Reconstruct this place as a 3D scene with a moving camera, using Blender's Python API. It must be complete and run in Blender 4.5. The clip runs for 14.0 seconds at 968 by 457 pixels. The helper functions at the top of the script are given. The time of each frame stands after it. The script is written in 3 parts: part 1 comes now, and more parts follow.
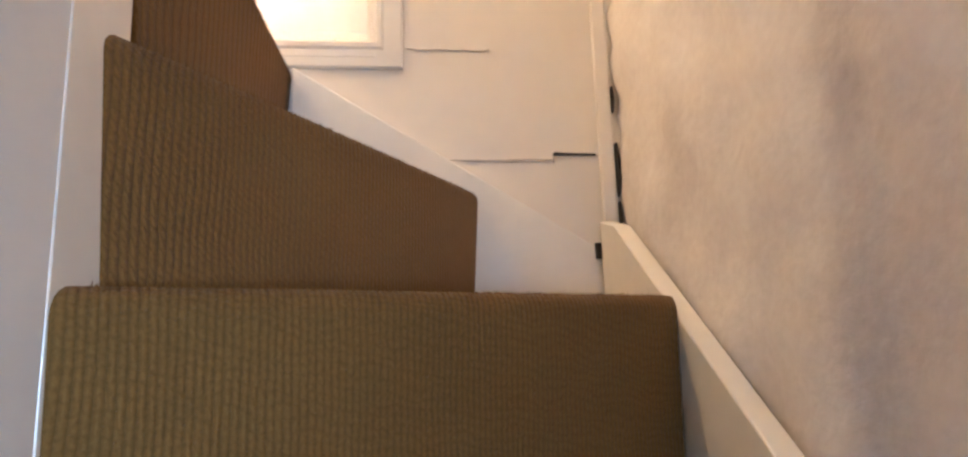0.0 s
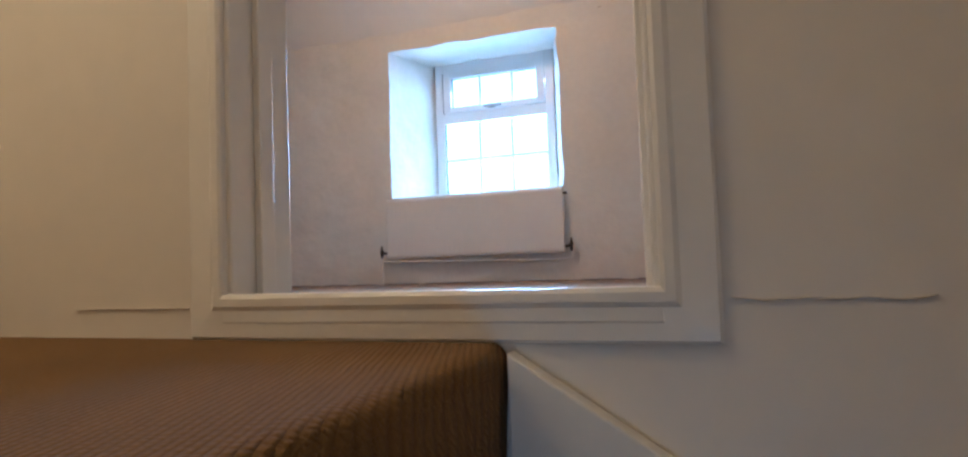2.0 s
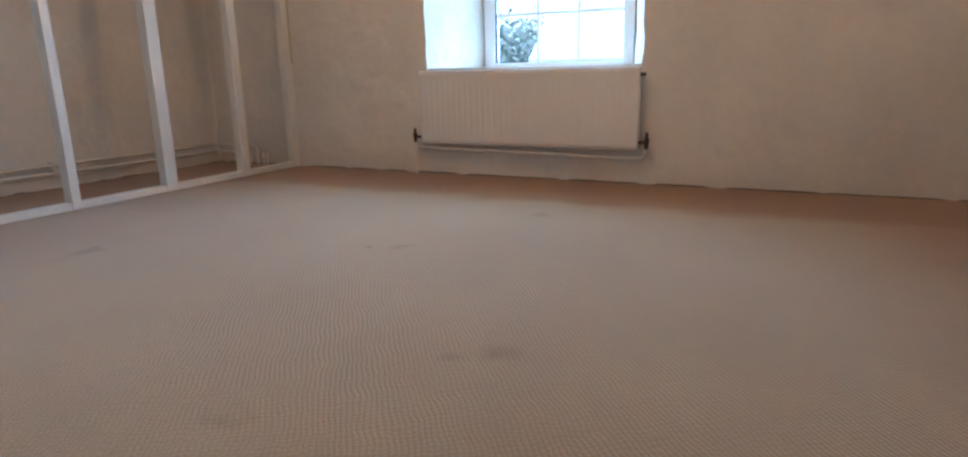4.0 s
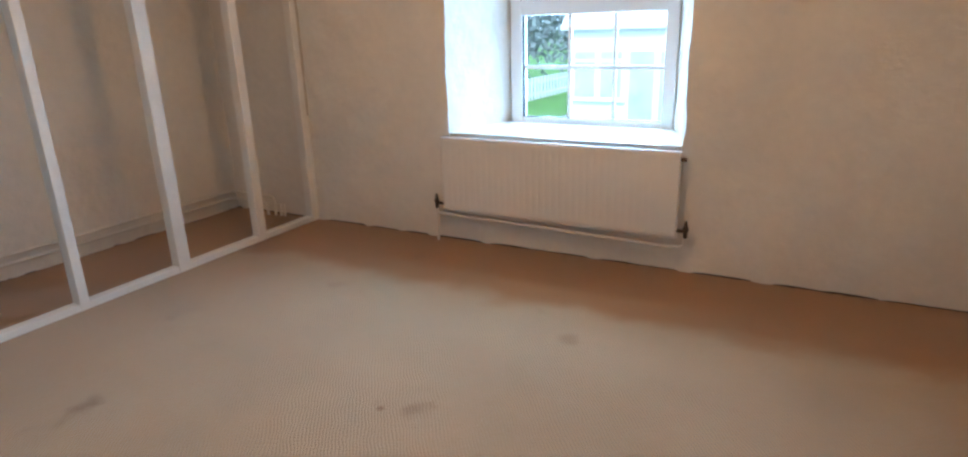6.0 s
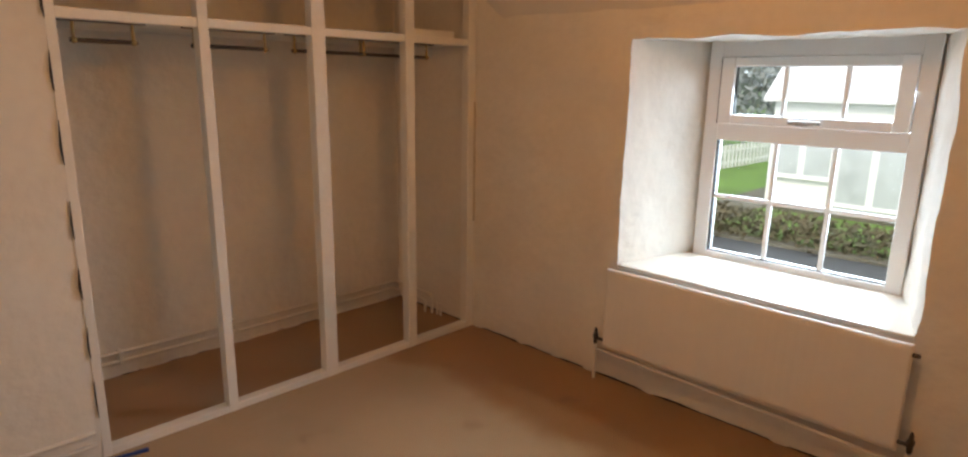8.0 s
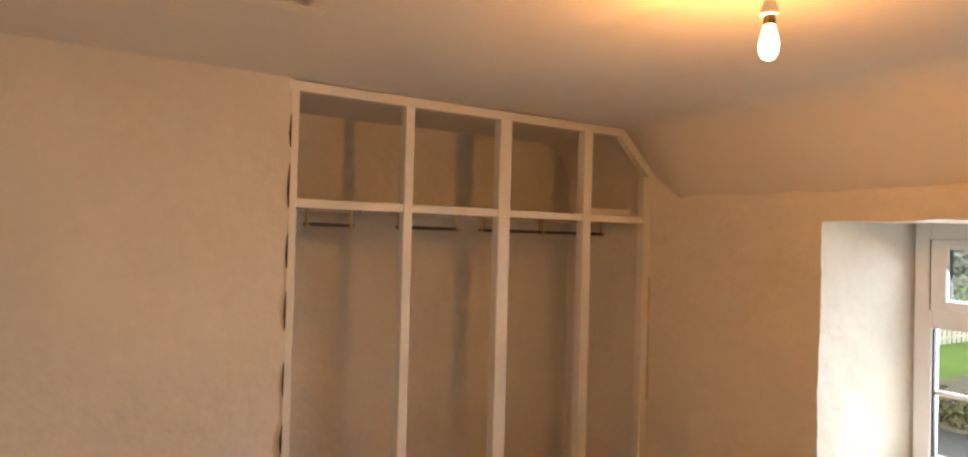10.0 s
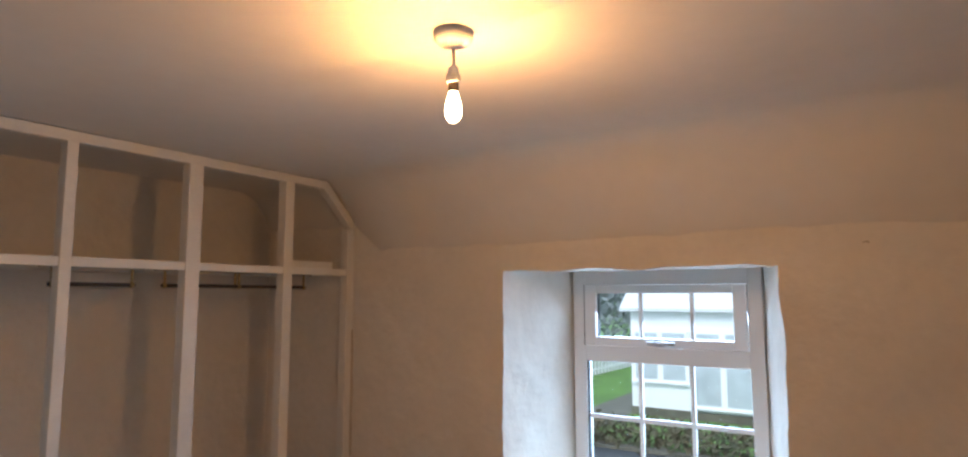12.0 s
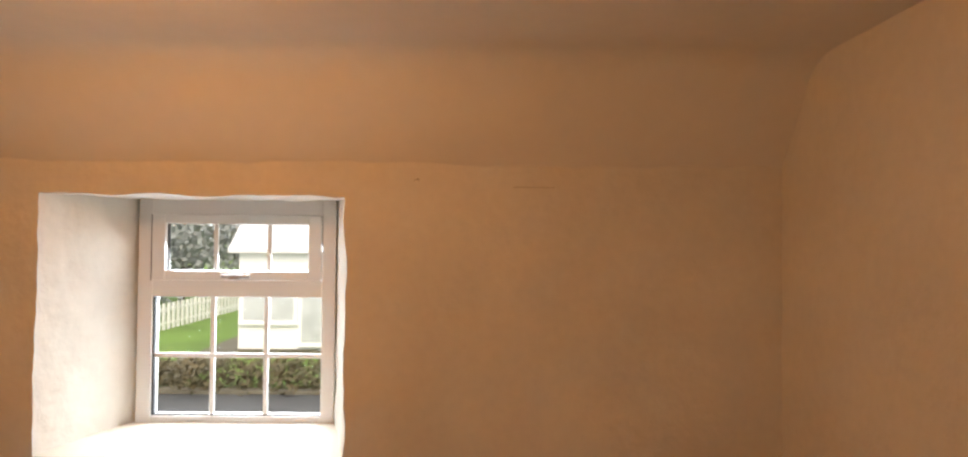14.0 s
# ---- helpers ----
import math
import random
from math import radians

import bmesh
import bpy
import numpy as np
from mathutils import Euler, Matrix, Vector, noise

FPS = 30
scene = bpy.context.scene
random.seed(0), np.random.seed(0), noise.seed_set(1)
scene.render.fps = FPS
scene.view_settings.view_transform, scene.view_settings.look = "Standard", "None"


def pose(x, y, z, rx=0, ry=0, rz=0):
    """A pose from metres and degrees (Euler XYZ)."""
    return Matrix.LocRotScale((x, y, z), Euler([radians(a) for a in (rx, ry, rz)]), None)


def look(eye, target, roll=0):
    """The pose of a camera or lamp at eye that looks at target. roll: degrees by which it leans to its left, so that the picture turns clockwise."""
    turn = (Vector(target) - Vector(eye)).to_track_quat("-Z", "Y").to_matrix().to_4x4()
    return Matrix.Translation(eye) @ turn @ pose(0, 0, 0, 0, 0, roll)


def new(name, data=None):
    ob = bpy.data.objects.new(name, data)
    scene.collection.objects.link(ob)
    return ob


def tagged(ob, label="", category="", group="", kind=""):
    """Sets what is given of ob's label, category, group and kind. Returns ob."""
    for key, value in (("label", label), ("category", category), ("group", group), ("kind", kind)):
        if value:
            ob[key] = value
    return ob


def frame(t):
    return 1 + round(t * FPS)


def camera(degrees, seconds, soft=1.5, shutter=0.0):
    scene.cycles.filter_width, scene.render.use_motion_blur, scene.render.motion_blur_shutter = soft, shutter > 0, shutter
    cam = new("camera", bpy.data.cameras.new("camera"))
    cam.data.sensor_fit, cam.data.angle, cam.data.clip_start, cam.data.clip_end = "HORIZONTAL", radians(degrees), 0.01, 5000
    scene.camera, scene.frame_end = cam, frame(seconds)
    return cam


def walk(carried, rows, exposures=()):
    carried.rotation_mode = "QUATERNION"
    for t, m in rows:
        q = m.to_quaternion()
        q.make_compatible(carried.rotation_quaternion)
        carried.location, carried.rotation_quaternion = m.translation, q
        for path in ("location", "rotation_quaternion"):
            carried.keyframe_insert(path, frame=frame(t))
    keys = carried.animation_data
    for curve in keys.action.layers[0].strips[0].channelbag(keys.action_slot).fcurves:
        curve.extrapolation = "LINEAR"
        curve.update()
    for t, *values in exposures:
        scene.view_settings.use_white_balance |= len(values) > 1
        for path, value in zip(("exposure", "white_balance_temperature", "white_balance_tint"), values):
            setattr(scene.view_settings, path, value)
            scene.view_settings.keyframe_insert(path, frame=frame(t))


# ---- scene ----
cam = camera(75.2, 14.0, soft=2.3)
PATH = [
    (0, (0.859, 0.28, -0.54), (1.064, 2.239, -0.194), -2.0),
    (0.5, (0.867, 0.402, -0.389), (0.933, 2.364, -0.005), -2.5),
    (1, (0.891, 0.537, -0.19), (0.726, 2.498, 0.161), -4.0),
    (1.5, (0.855, 0.714, -0.027), (0.389, 2.641, 0.238), -3.8),
    (2, (0.82, 0.872, 0.138), (0.148, 2.752, 0.239), -2.1),
    (2.5, (0.791, 0.988, 0.288), (-0.014, 2.818, 0.254), -1.8),
    (3, (0.73, 1.135, 0.427), (-0.054, 2.964, 0.229), -1.8),
    (3.2, (0.687, 1.231, 0.432), (-0.08, 3.059, 0.167), -1.3),
    (5.3, (0.571, 1.755, 0.931), (-0.338, 3.419, 0.292), -0.4),
    (5.5, (0.55, 1.782, 0.998), (-0.349, 3.45, 0.358), -0.6),
    (6, (0.497, 1.848, 1.071), (-0.398, 3.531, 0.464), -1.5),
    (6.5, (0.376, 1.935, 1.157), (-0.525, 3.601, 0.513), -1.4),
    (7, (0.354, 2.017, 1.247), (-0.567, 3.665, 0.588), -1.6),
    (7.5, (0.34, 2.176, 1.292), (-0.82, 3.695, 0.703), 1.1),
    (8, (0.342, 2.184, 1.374), (-1.017, 3.579, 0.92), 0.9),
    (8.5, (0.33, 2.141, 1.436), (-1.233, 3.359, 1.166), 0.2),
    (9, (0.336, 2.123, 1.448), (-1.342, 3.204, 1.328), 0.5),
    (9.2, (0.358, 2.125, 1.453), (-1.36, 3.148, 1.405), 0.5),
    (11.3, (0.287, 2.063, 1.456), (-1.294, 3.27, 1.67), -0.1),
    (11.5, (0.3, 2.089, 1.456), (-1.156, 3.444, 1.67), -0.4),
    (12, (0.339, 2.131, 1.447), (-0.74, 3.801, 1.66), -0.1),
    (12.5, (0.389, 2.161, 1.437), (-0.346, 4.009, 1.65), -0.0),
    (13, (0.432, 2.182, 1.435), (-0.002, 4.123, 1.645), 0.4),
    (13.5, (0.478, 2.186, 1.421), (0.301, 4.168, 1.624), 0.4),
    (14, (0.496, 2.202, 1.395), (0.526, 4.201, 1.434), 0.6),
]
EXPOSURES = [(0.0, 2.85, 5250, 9), (0.5, 2.45, 5050, 8), (1.0, 2.1, 4650, 5), (1.5, 1.35, 4600, 4), (2.0, 0.85, 4600, 3), (2.5, 0.6, 4800, 2), (3.0, 0.5, 5200, 3), (5.3, 0.8, 5300, 1), (6.0, 0.75, 5500, 2), (6.5, 0.8, 5900, 5), (7.0, 0.75, 6700, 9), (7.5, 0.35, 7300, 13), (8.0, 0.2, 8400, 16), (8.5, 0.2, 10600, 18), (9.0, 0.45, 11200, 20), (9.2, 0.45, 11200, 20), (11.3, 0.45, 5900, 8), (12.0, -0.05, 6400, 12), (12.5, -0.25, 6500, 14), (13.0, -0.15, 6700, 16), (13.5, 0.15, 7500, 18), (14.0, 0.3, 10000, 22)]
walk(cam, [(t, look(eye, target, roll)) for t, eye, target, roll in PATH], EXPOSURES)

# ---- world, sun, exposure ----
world = bpy.data.worlds.new("overcast")
scene.world = world
world.use_nodes = True
wn = world.node_tree.nodes
sky = wn.new("ShaderNodeTexSky")
sky.sky_type, sky.sun_disc = "NISHITA", False
sky.sun_elevation, sky.sun_rotation = radians(42), radians(166)
sky.air_density, sky.dust_density = 1.5, 4.0
hazy = wn.new("ShaderNodeMixRGB")
hazy.inputs[0].default_value = 0.65
hazy.inputs[2].default_value = (15.0, 19.6, 25.0, 1)
world.node_tree.links.new(sky.outputs[0], hazy.inputs[1])
world.node_tree.links.new(hazy.outputs[0], wn["Background"].inputs[0])
wn["Background"].inputs[1].default_value = 0.13

sun_data = bpy.data.lights.new("sun", "SUN")
sun_data.energy, sun_data.angle, sun_data.color = 1.6, radians(20), (1.0, 0.96, 0.9)
sun = new("sun", sun_data)
sun.matrix_world = look((8, -12, 30), (0, 20, 0))


def area_light(name, m, w, h, power, color):
    d = bpy.data.lights.new(name, "AREA")
    d.shape, d.size, d.size_y, d.energy, d.color = "RECTANGLE", w, h, power, color
    ob = new(name, d)
    ob.matrix_world = m
    return ob


def bulb_light(name, place, power, color, radius):
    d = bpy.data.lights.new(name, "POINT")
    d.energy, d.color, d.shadow_soft_size = power, color, radius
    ob = new(name, d)
    ob.location = place
    return ob


WARM = (1.0, 0.47, 0.15)
# sky light in the bedroom window's opening
daylight = area_light("window_daylight", look((-0.57, 5.22, 1.06), (-0.57, 3.4, 0.0)), 0.8, 0.9, 28, (0.50, 0.73, 1.0))
daylight.data.spread = radians(145)
# cool fill added behind the walker, aimed at the spine wall; source unseen
stairlight = area_light("stair_cool_fill", look((1.10, -1.28, -0.72), (0.57, 0.3, -0.55)), 0.28, 0.28, 0.27, (0.70, 0.85, 1.0))
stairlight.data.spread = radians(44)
bulb_light("bedroom_bulb_light", (-0.467, 3.252, 1.862), 13.5, WARM, 0.028)
# warm landing and stair fills, added where no lamp is seen
bulb_light("landing_warm_fill", (-0.45, 0.90, 1.60), 8.5, (1.0, 0.62, 0.29), 0.03)
bulb_light("stair_warm_fill", (0.95, 0.62, 1.80), 1.5, (1.0, 0.60, 0.27), 0.03)

# ---- materials ----


def material(name, base, rough=0.6, metal=0.0, vary=0.12, scale=6.0, bump=0.0, bscale=40.0, second=None, spec=0.5):
    """Two scales of colour variation, and a fine relief."""
    m = bpy.data.materials.new(name)
    m.use_nodes = True
    n, k = m.node_tree.nodes, m.node_tree.links
    b = n["Principled BSDF"]
    b.inputs["Roughness"].default_value, b.inputs["Metallic"].default_value = rough, metal
    b.inputs["Specular IOR Level"].default_value = spec
    geo = n.new("ShaderNodeNewGeometry")
    big, fine = n.new("ShaderNodeTexNoise"), n.new("ShaderNodeTexNoise")
    big.inputs["Scale"].default_value, fine.inputs["Scale"].default_value = scale * 0.35, scale * 5
    big.inputs["Detail"].default_value, fine.inputs["Detail"].default_value = 5, 3
    for t in (big, fine):
        k.new(geo.outputs["Position"], t.inputs["Vector"])
    mix = n.new("ShaderNodeMath")
    mix.operation = "MULTIPLY_ADD"
    mix.inputs[1].default_value = 0.35
    k.new(fine.outputs["Fac"], mix.inputs[0])
    k.new(big.outputs["Fac"], mix.inputs[2])
    ramp = n.new("ShaderNodeValToRGB")
    ramp.color_ramp.elements[0].position, ramp.color_ramp.elements[1].position = 0.45, 0.9
    lo = second or tuple(c * (1 - vary) for c in base)
    hi = base if second else tuple(min(1, c * (1 + vary * 0.4)) for c in base)
    ramp.color_ramp.elements[0].color, ramp.color_ramp.elements[1].color = (*lo, 1), (*hi, 1)
    k.new(mix.outputs[0], ramp.inputs[0])
    k.new(ramp.outputs[0], b.inputs["Base Color"])
    if bump:
        tex = n.new("ShaderNodeTexNoise")
        tex.inputs["Scale"].default_value, tex.inputs["Detail"].default_value = bscale, 6
        k.new(geo.outputs["Position"], tex.inputs["Vector"])
        bn = n.new("ShaderNodeBump")
        bn.inputs["Strength"].default_value, bn.inputs["Distance"].default_value = bump, 0.01
        k.new(tex.outputs["Fac"], bn.inputs["Height"])
        k.new(bn.outputs[0], b.inputs["Normal"])
    return m


def corded(name, base, dark, pitch, axis, cross, stain=0.0, ribs=0.1, sway=3.2, sheen=0.45, deep=None, spots_at=()):
    """A corded carpet: rows of loops. axis: the direction across the cords; cross: how strongly the loops break the cords."""
    m = bpy.data.materials.new(name)
    m.use_nodes = True
    n, k = m.node_tree.nodes, m.node_tree.links
    b = n["Principled BSDF"]
    b.inputs["Roughness"].default_value = 0.95
    b.inputs["Specular IOR Level"].default_value = 0.15
    b.inputs["Sheen Weight"].default_value = sheen
    b.inputs["Sheen Roughness"].default_value = 0.5
    geo = n.new("ShaderNodeNewGeometry")

    def dot(v):
        d = n.new("ShaderNodeVectorMath")
        d.operation = "DOT_PRODUCT"
        d.inputs[1].default_value = v
        k.new(geo.outputs["Position"], d.inputs[0])
        return d.outputs["Value"]

    def op(kind, a, c):
        o = n.new("ShaderNodeMath")
        o.operation = kind
        for i, v in enumerate((a, c)):
            if isinstance(v, (int, float)):
                o.inputs[i].default_value = v
            else:
                k.new(v, o.inputs[i])
        return o.outputs[0]

    wob = n.new("ShaderNodeTexNoise")
    wob.inputs["Scale"].default_value = 9
    k.new(geo.outputs["Position"], wob.inputs["Vector"])
    wob.inputs["Detail"].default_value = 4
    wob2 = n.new("ShaderNodeTexNoise")
    wob2.inputs["Scale"].default_value = 17
    k.new(geo.outputs["Position"], wob2.inputs["Vector"])
    u = op("ADD", dot(axis), op("MULTIPLY", wob.outputs["Fac"], pitch * sway))
    rib = op("ABSOLUTE", op("SINE", op("MULTIPLY", u, math.pi / pitch), 0), 0)
    side = (-axis[1], axis[0], 0.9)
    loop = op("ABSOLUTE", op("SINE", op("MULTIPLY", op("ADD", dot(side), op("MULTIPLY", wob2.outputs["Fac"], pitch * 5)), math.pi / (pitch * 1.3)), 0), 0)
    height = op("MULTIPLY", rib, op("ADD", op("MULTIPLY", loop, cross), 1 - cross))
    fuzz = n.new("ShaderNodeTexNoise")
    fuzz.inputs["Scale"].default_value, fuzz.inputs["Detail"].default_value = 260, 4
    k.new(geo.outputs["Position"], fuzz.inputs["Vector"])
    big = n.new("ShaderNodeTexNoise")
    big.inputs["Scale"].default_value, big.inputs["Detail"].default_value = 1.7, 6
    k.new(geo.outputs["Position"], big.inputs["Vector"])
    f = op("ADD", op("MULTIPLY", height, ribs), op("ADD", op("MULTIPLY", fuzz.outputs["Fac"], 0.4), op("MULTIPLY", big.outputs["Fac"], 0.55)))
    ramp = n.new("ShaderNodeValToRGB")
    ramp.color_ramp.elements[0].position, ramp.color_ramp.elements[1].position = 0.2, 0.95
    ramp.color_ramp.elements[0].color, ramp.color_ramp.elements[1].color = (*dark, 1), (*base, 1)
    k.new(f, ramp.inputs[0])
    colour = ramp.outputs[0]

    def ease(v, lo, hi):
        r = n.new("ShaderNodeMapRange")
        r.interpolation_type = "SMOOTHSTEP"
        r.inputs[1].default_value, r.inputs[2].default_value = lo, hi
        k.new(v, r.inputs[0])
        return r.outputs[0]

    def tint(fac, col):
        mx = n.new("ShaderNodeMixRGB")
        mx.blend_type = "MULTIPLY"
        mx.inputs[2].default_value = (*col, 1)
        k.new(fac, mx.inputs[0])
        k.new(colour, mx.inputs[1])
        return mx.outputs[0]

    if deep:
        # the pile has kept its colour along the window wall, in the recess and at the room's far end; the window
        # light's reach is painted in too
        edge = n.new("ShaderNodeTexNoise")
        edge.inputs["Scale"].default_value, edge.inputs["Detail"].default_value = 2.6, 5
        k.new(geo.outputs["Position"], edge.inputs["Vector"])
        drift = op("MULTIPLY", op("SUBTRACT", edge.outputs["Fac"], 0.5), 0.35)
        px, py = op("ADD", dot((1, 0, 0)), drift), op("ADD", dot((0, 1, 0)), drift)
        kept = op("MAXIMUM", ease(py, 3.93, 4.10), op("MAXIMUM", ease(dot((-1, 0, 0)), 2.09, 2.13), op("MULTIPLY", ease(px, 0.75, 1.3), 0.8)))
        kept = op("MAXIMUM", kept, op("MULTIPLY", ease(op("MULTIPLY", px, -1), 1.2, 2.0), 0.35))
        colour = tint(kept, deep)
    for sx, sy, sr, amount in spots_at:
        d = n.new("ShaderNodeVectorMath")
        d.operation = "DISTANCE"
        d.inputs[1].default_value = (sx, sy, 0)
        k.new(geo.outputs["Position"], d.inputs[0])
        away = op("ADD", d.outputs["Value"], op("MULTIPLY", op("SUBTRACT", wob.outputs["Fac"], 0.5), sr * 2.2))
        colour = tint(op("MULTIPLY", op("SUBTRACT", 1.0, ease(away, sr * 0.2, sr)), amount), (0.50, 0.34, 0.22))
    if stain:
        spots = n.new("ShaderNodeTexNoise")
        spots.inputs["Scale"].default_value, spots.inputs["Detail"].default_value = 3.1, 8
        k.new(geo.outputs["Position"], spots.inputs["Vector"])
        sr = n.new("ShaderNodeValToRGB")
        sr.color_ramp.elements[0].position, sr.color_ramp.elements[1].position = 0.66, 0.74
        k.new(spots.outputs["Fac"], sr.inputs[0])
        mx = n.new("ShaderNodeMixRGB")
        mx.blend_type = "MULTIPLY"
        mx.inputs[2].default_value = (0.45, 0.36, 0.27, 1)
        k.new(op("MULTIPLY", sr.outputs[0], stain), mx.inputs[0])
        k.new(colour, mx.inputs[1])
        colour = mx.outputs[0]
    k.new(colour, b.inputs["Base Color"])
    bn = n.new("ShaderNodeBump")
    bn.inputs["Strength"].default_value, bn.inputs["Distance"].default_value = 0.7, 0.0025
    k.new(op("ADD", height, op("MULTIPLY", fuzz.outputs["Fac"], 0.8)), bn.inputs["Height"])
    k.new(bn.outputs[0], b.inputs["Normal"])
    return m


PLASTER = material("rough_white_plaster", (0.80, 0.76, 0.70), 0.85, vary=0.10, scale=5, bump=0.8, bscale=12, spec=0.3)
STAIR_PLASTER = material("stained_stair_plaster", (0.84, 0.80, 0.77), 0.75, scale=12, bump=0.5, bscale=20, second=(0.67, 0.61, 0.58), spec=0.35)
SMOOTH = material("painted_smooth_wall", (0.82, 0.80, 0.76), 0.7, vary=0.05, scale=3, bump=0.05, bscale=60, spec=0.3)
BOARD = material("cream_painted_board", (0.80, 0.74, 0.64), 0.45, vary=0.06, scale=4, bump=0.05, bscale=25)
CEILING = material("ceiling_paint", (0.80, 0.77, 0.73), 0.8, vary=0.06, scale=3, bump=0.1, bscale=30, spec=0.3)
GLOSS = material("white_gloss_wood", (0.82, 0.78, 0.70), 0.28, vary=0.06, scale=8, bump=0.06, bscale=30)
STUD = material("painted_stud_wood", (0.82, 0.80, 0.76), 0.5, vary=0.08, scale=9, bump=0.12, bscale=35)
UPVC = material("white_upvc", (0.82, 0.83, 0.84), 0.3, vary=0.03, scale=5)
RADPAINT = material("radiator_enamel", (0.80, 0.77, 0.73), 0.35, vary=0.05, scale=5)
PIPEPAINT = material("painted_pipe", (0.78, 0.74, 0.68), 0.45, vary=0.1, scale=15)
DARKMETAL = material("tarnished_valve_metal", (0.07, 0.055, 0.045), 0.5, 0.3, vary=0.3, scale=40)
BRASS = material("aged_brass", (0.45, 0.33, 0.16), 0.35, 0.9, vary=0.2, scale=30)
CHROME = material("clear_handle", (0.75, 0.77, 0.8), 0.2, 0.6, vary=0.05)
GASKET = material("black_gasket", (0.02, 0.02, 0.025), 0.6, vary=0.2)
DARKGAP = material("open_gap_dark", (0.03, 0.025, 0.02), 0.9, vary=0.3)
BLUE = material("blue_plastic", (0.02, 0.06, 0.25), 0.4, vary=0.1)
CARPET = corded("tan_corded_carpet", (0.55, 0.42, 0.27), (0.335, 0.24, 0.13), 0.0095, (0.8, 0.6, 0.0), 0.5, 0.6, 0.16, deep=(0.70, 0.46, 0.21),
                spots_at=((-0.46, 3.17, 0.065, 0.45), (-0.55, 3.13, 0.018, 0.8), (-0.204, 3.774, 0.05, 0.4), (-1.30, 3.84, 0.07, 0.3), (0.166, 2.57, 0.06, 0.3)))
STAIRCARPET = corded("brown_stair_carpet", (0.29, 0.160, 0.045), (0.082, 0.043, 0.011), 0.0075, (0.94, 0.34, 0.0), 0.45, 0.0, 0.20, 1.3, 0.08)
ASPHALT = material("wet_asphalt", (0.05, 0.055, 0.06), 0.5, vary=0.3, scale=2, bump=0.3, bscale=60)
GRASS = material("lawn_green", (0.11, 0.22, 0.04), 0.9, vary=0.35, scale=1.5, bump=0.6, bscale=30)
HEDGE = material("hedge_leaves", (0.13, 0.10, 0.055), 0.8, scale=5, second=(0.05, 0.055, 0.03))
# mist is mixed into this pale grey leaf colour
TREEMAT = material("haze_tinted_foliage", (0.26, 0.29, 0.29), 0.9, vary=0.25, scale=0.8)
RENDER = material("white_house_render", (0.82, 0.83, 0.84), 0.8, vary=0.05, scale=1, bump=0.1)
STONE = material("low_stone", (0.15, 0.14, 0.11), 0.9, vary=0.4, scale=6, bump=0.6, bscale=20)
SLATE = material("pale_wet_slate", (0.66, 0.68, 0.70), 0.35, vary=0.15, scale=3, bump=0.3, bscale=12)
FENCE = material("white_fence_paint", (0.78, 0.78, 0.76), 0.6, vary=0.1)
DARKGLASS = material("house_window_glass", (0.48, 0.53, 0.56), 0.08, vary=0.2)
BARK = material("bark", (0.10, 0.08, 0.06), 0.9, vary=0.3, scale=10)


def glass():
    m = bpy.data.materials.new("window_glass")
    m.use_nodes = True
    n, k = m.node_tree.nodes, m.node_tree.links
    tr, gl, mix, fr = n.new("ShaderNodeBsdfTransparent"), n.new("ShaderNodeBsdfGlossy"), n.new("ShaderNodeMixShader"), n.new("ShaderNodeFresnel")
    tr.inputs[0].default_value = (0.95, 0.97, 0.97, 1)
    gl.inputs["Roughness"].default_value = 0.02
    fr.inputs[0].default_value = 1.3
    k.new(fr.outputs[0], mix.inputs[0])
    k.new(tr.outputs[0], mix.inputs[1])
    k.new(gl.outputs[0], mix.inputs[2])
    k.new(mix.outputs[0], n["Material Output"].inputs[0])
    return m


def glowing(name, color, strength):
    m = bpy.data.materials.new(name)
    m.use_nodes = True
    b = m.node_tree.nodes["Principled BSDF"]
    b.inputs["Emission Color"].default_value, b.inputs["Emission Strength"].default_value = (*color, 1), strength
    return m


GLASS = glass()
FILAMENT = glowing("lit_bulb_glass", (1.0, 0.72, 0.38), 22)

# ---- mesh helpers ----


def finish(name, bm, mat, smooth=False):
    me = bpy.data.meshes.new(name)
    bmesh.ops.recalc_face_normals(bm, faces=bm.faces)
    bm.to_mesh(me)
    bm.free()
    me.materials.append(mat)
    if smooth:
        me.shade_smooth()
        me.set_sharp_from_angle(angle=radians(50))
    return me


def thing(name, label, category, place=(0, 0, 0), group="", kind=""):
    ob = new(name)
    ob.location = place
    ob.empty_display_size = 0.1
    return tagged(ob, label, category, group, kind)


def part(name, bm, mat, parent, label="", smooth=False):
    """One mesh under a thing or part; the bmesh is in world metres."""
    ob = new(name, finish(name, bm, mat, smooth))
    if parent:
        ob.parent = parent
        chain, p = Vector((0, 0, 0)), parent
        while p:
            chain += p.location
            p = p.parent
        ob.location = -chain
    if label:
        tagged(ob, label)
    return ob


def structure(name, bm, mat, label, category, smooth=False):
    return tagged(part(name, bm, mat, None, "", smooth), label, category, kind="structure")


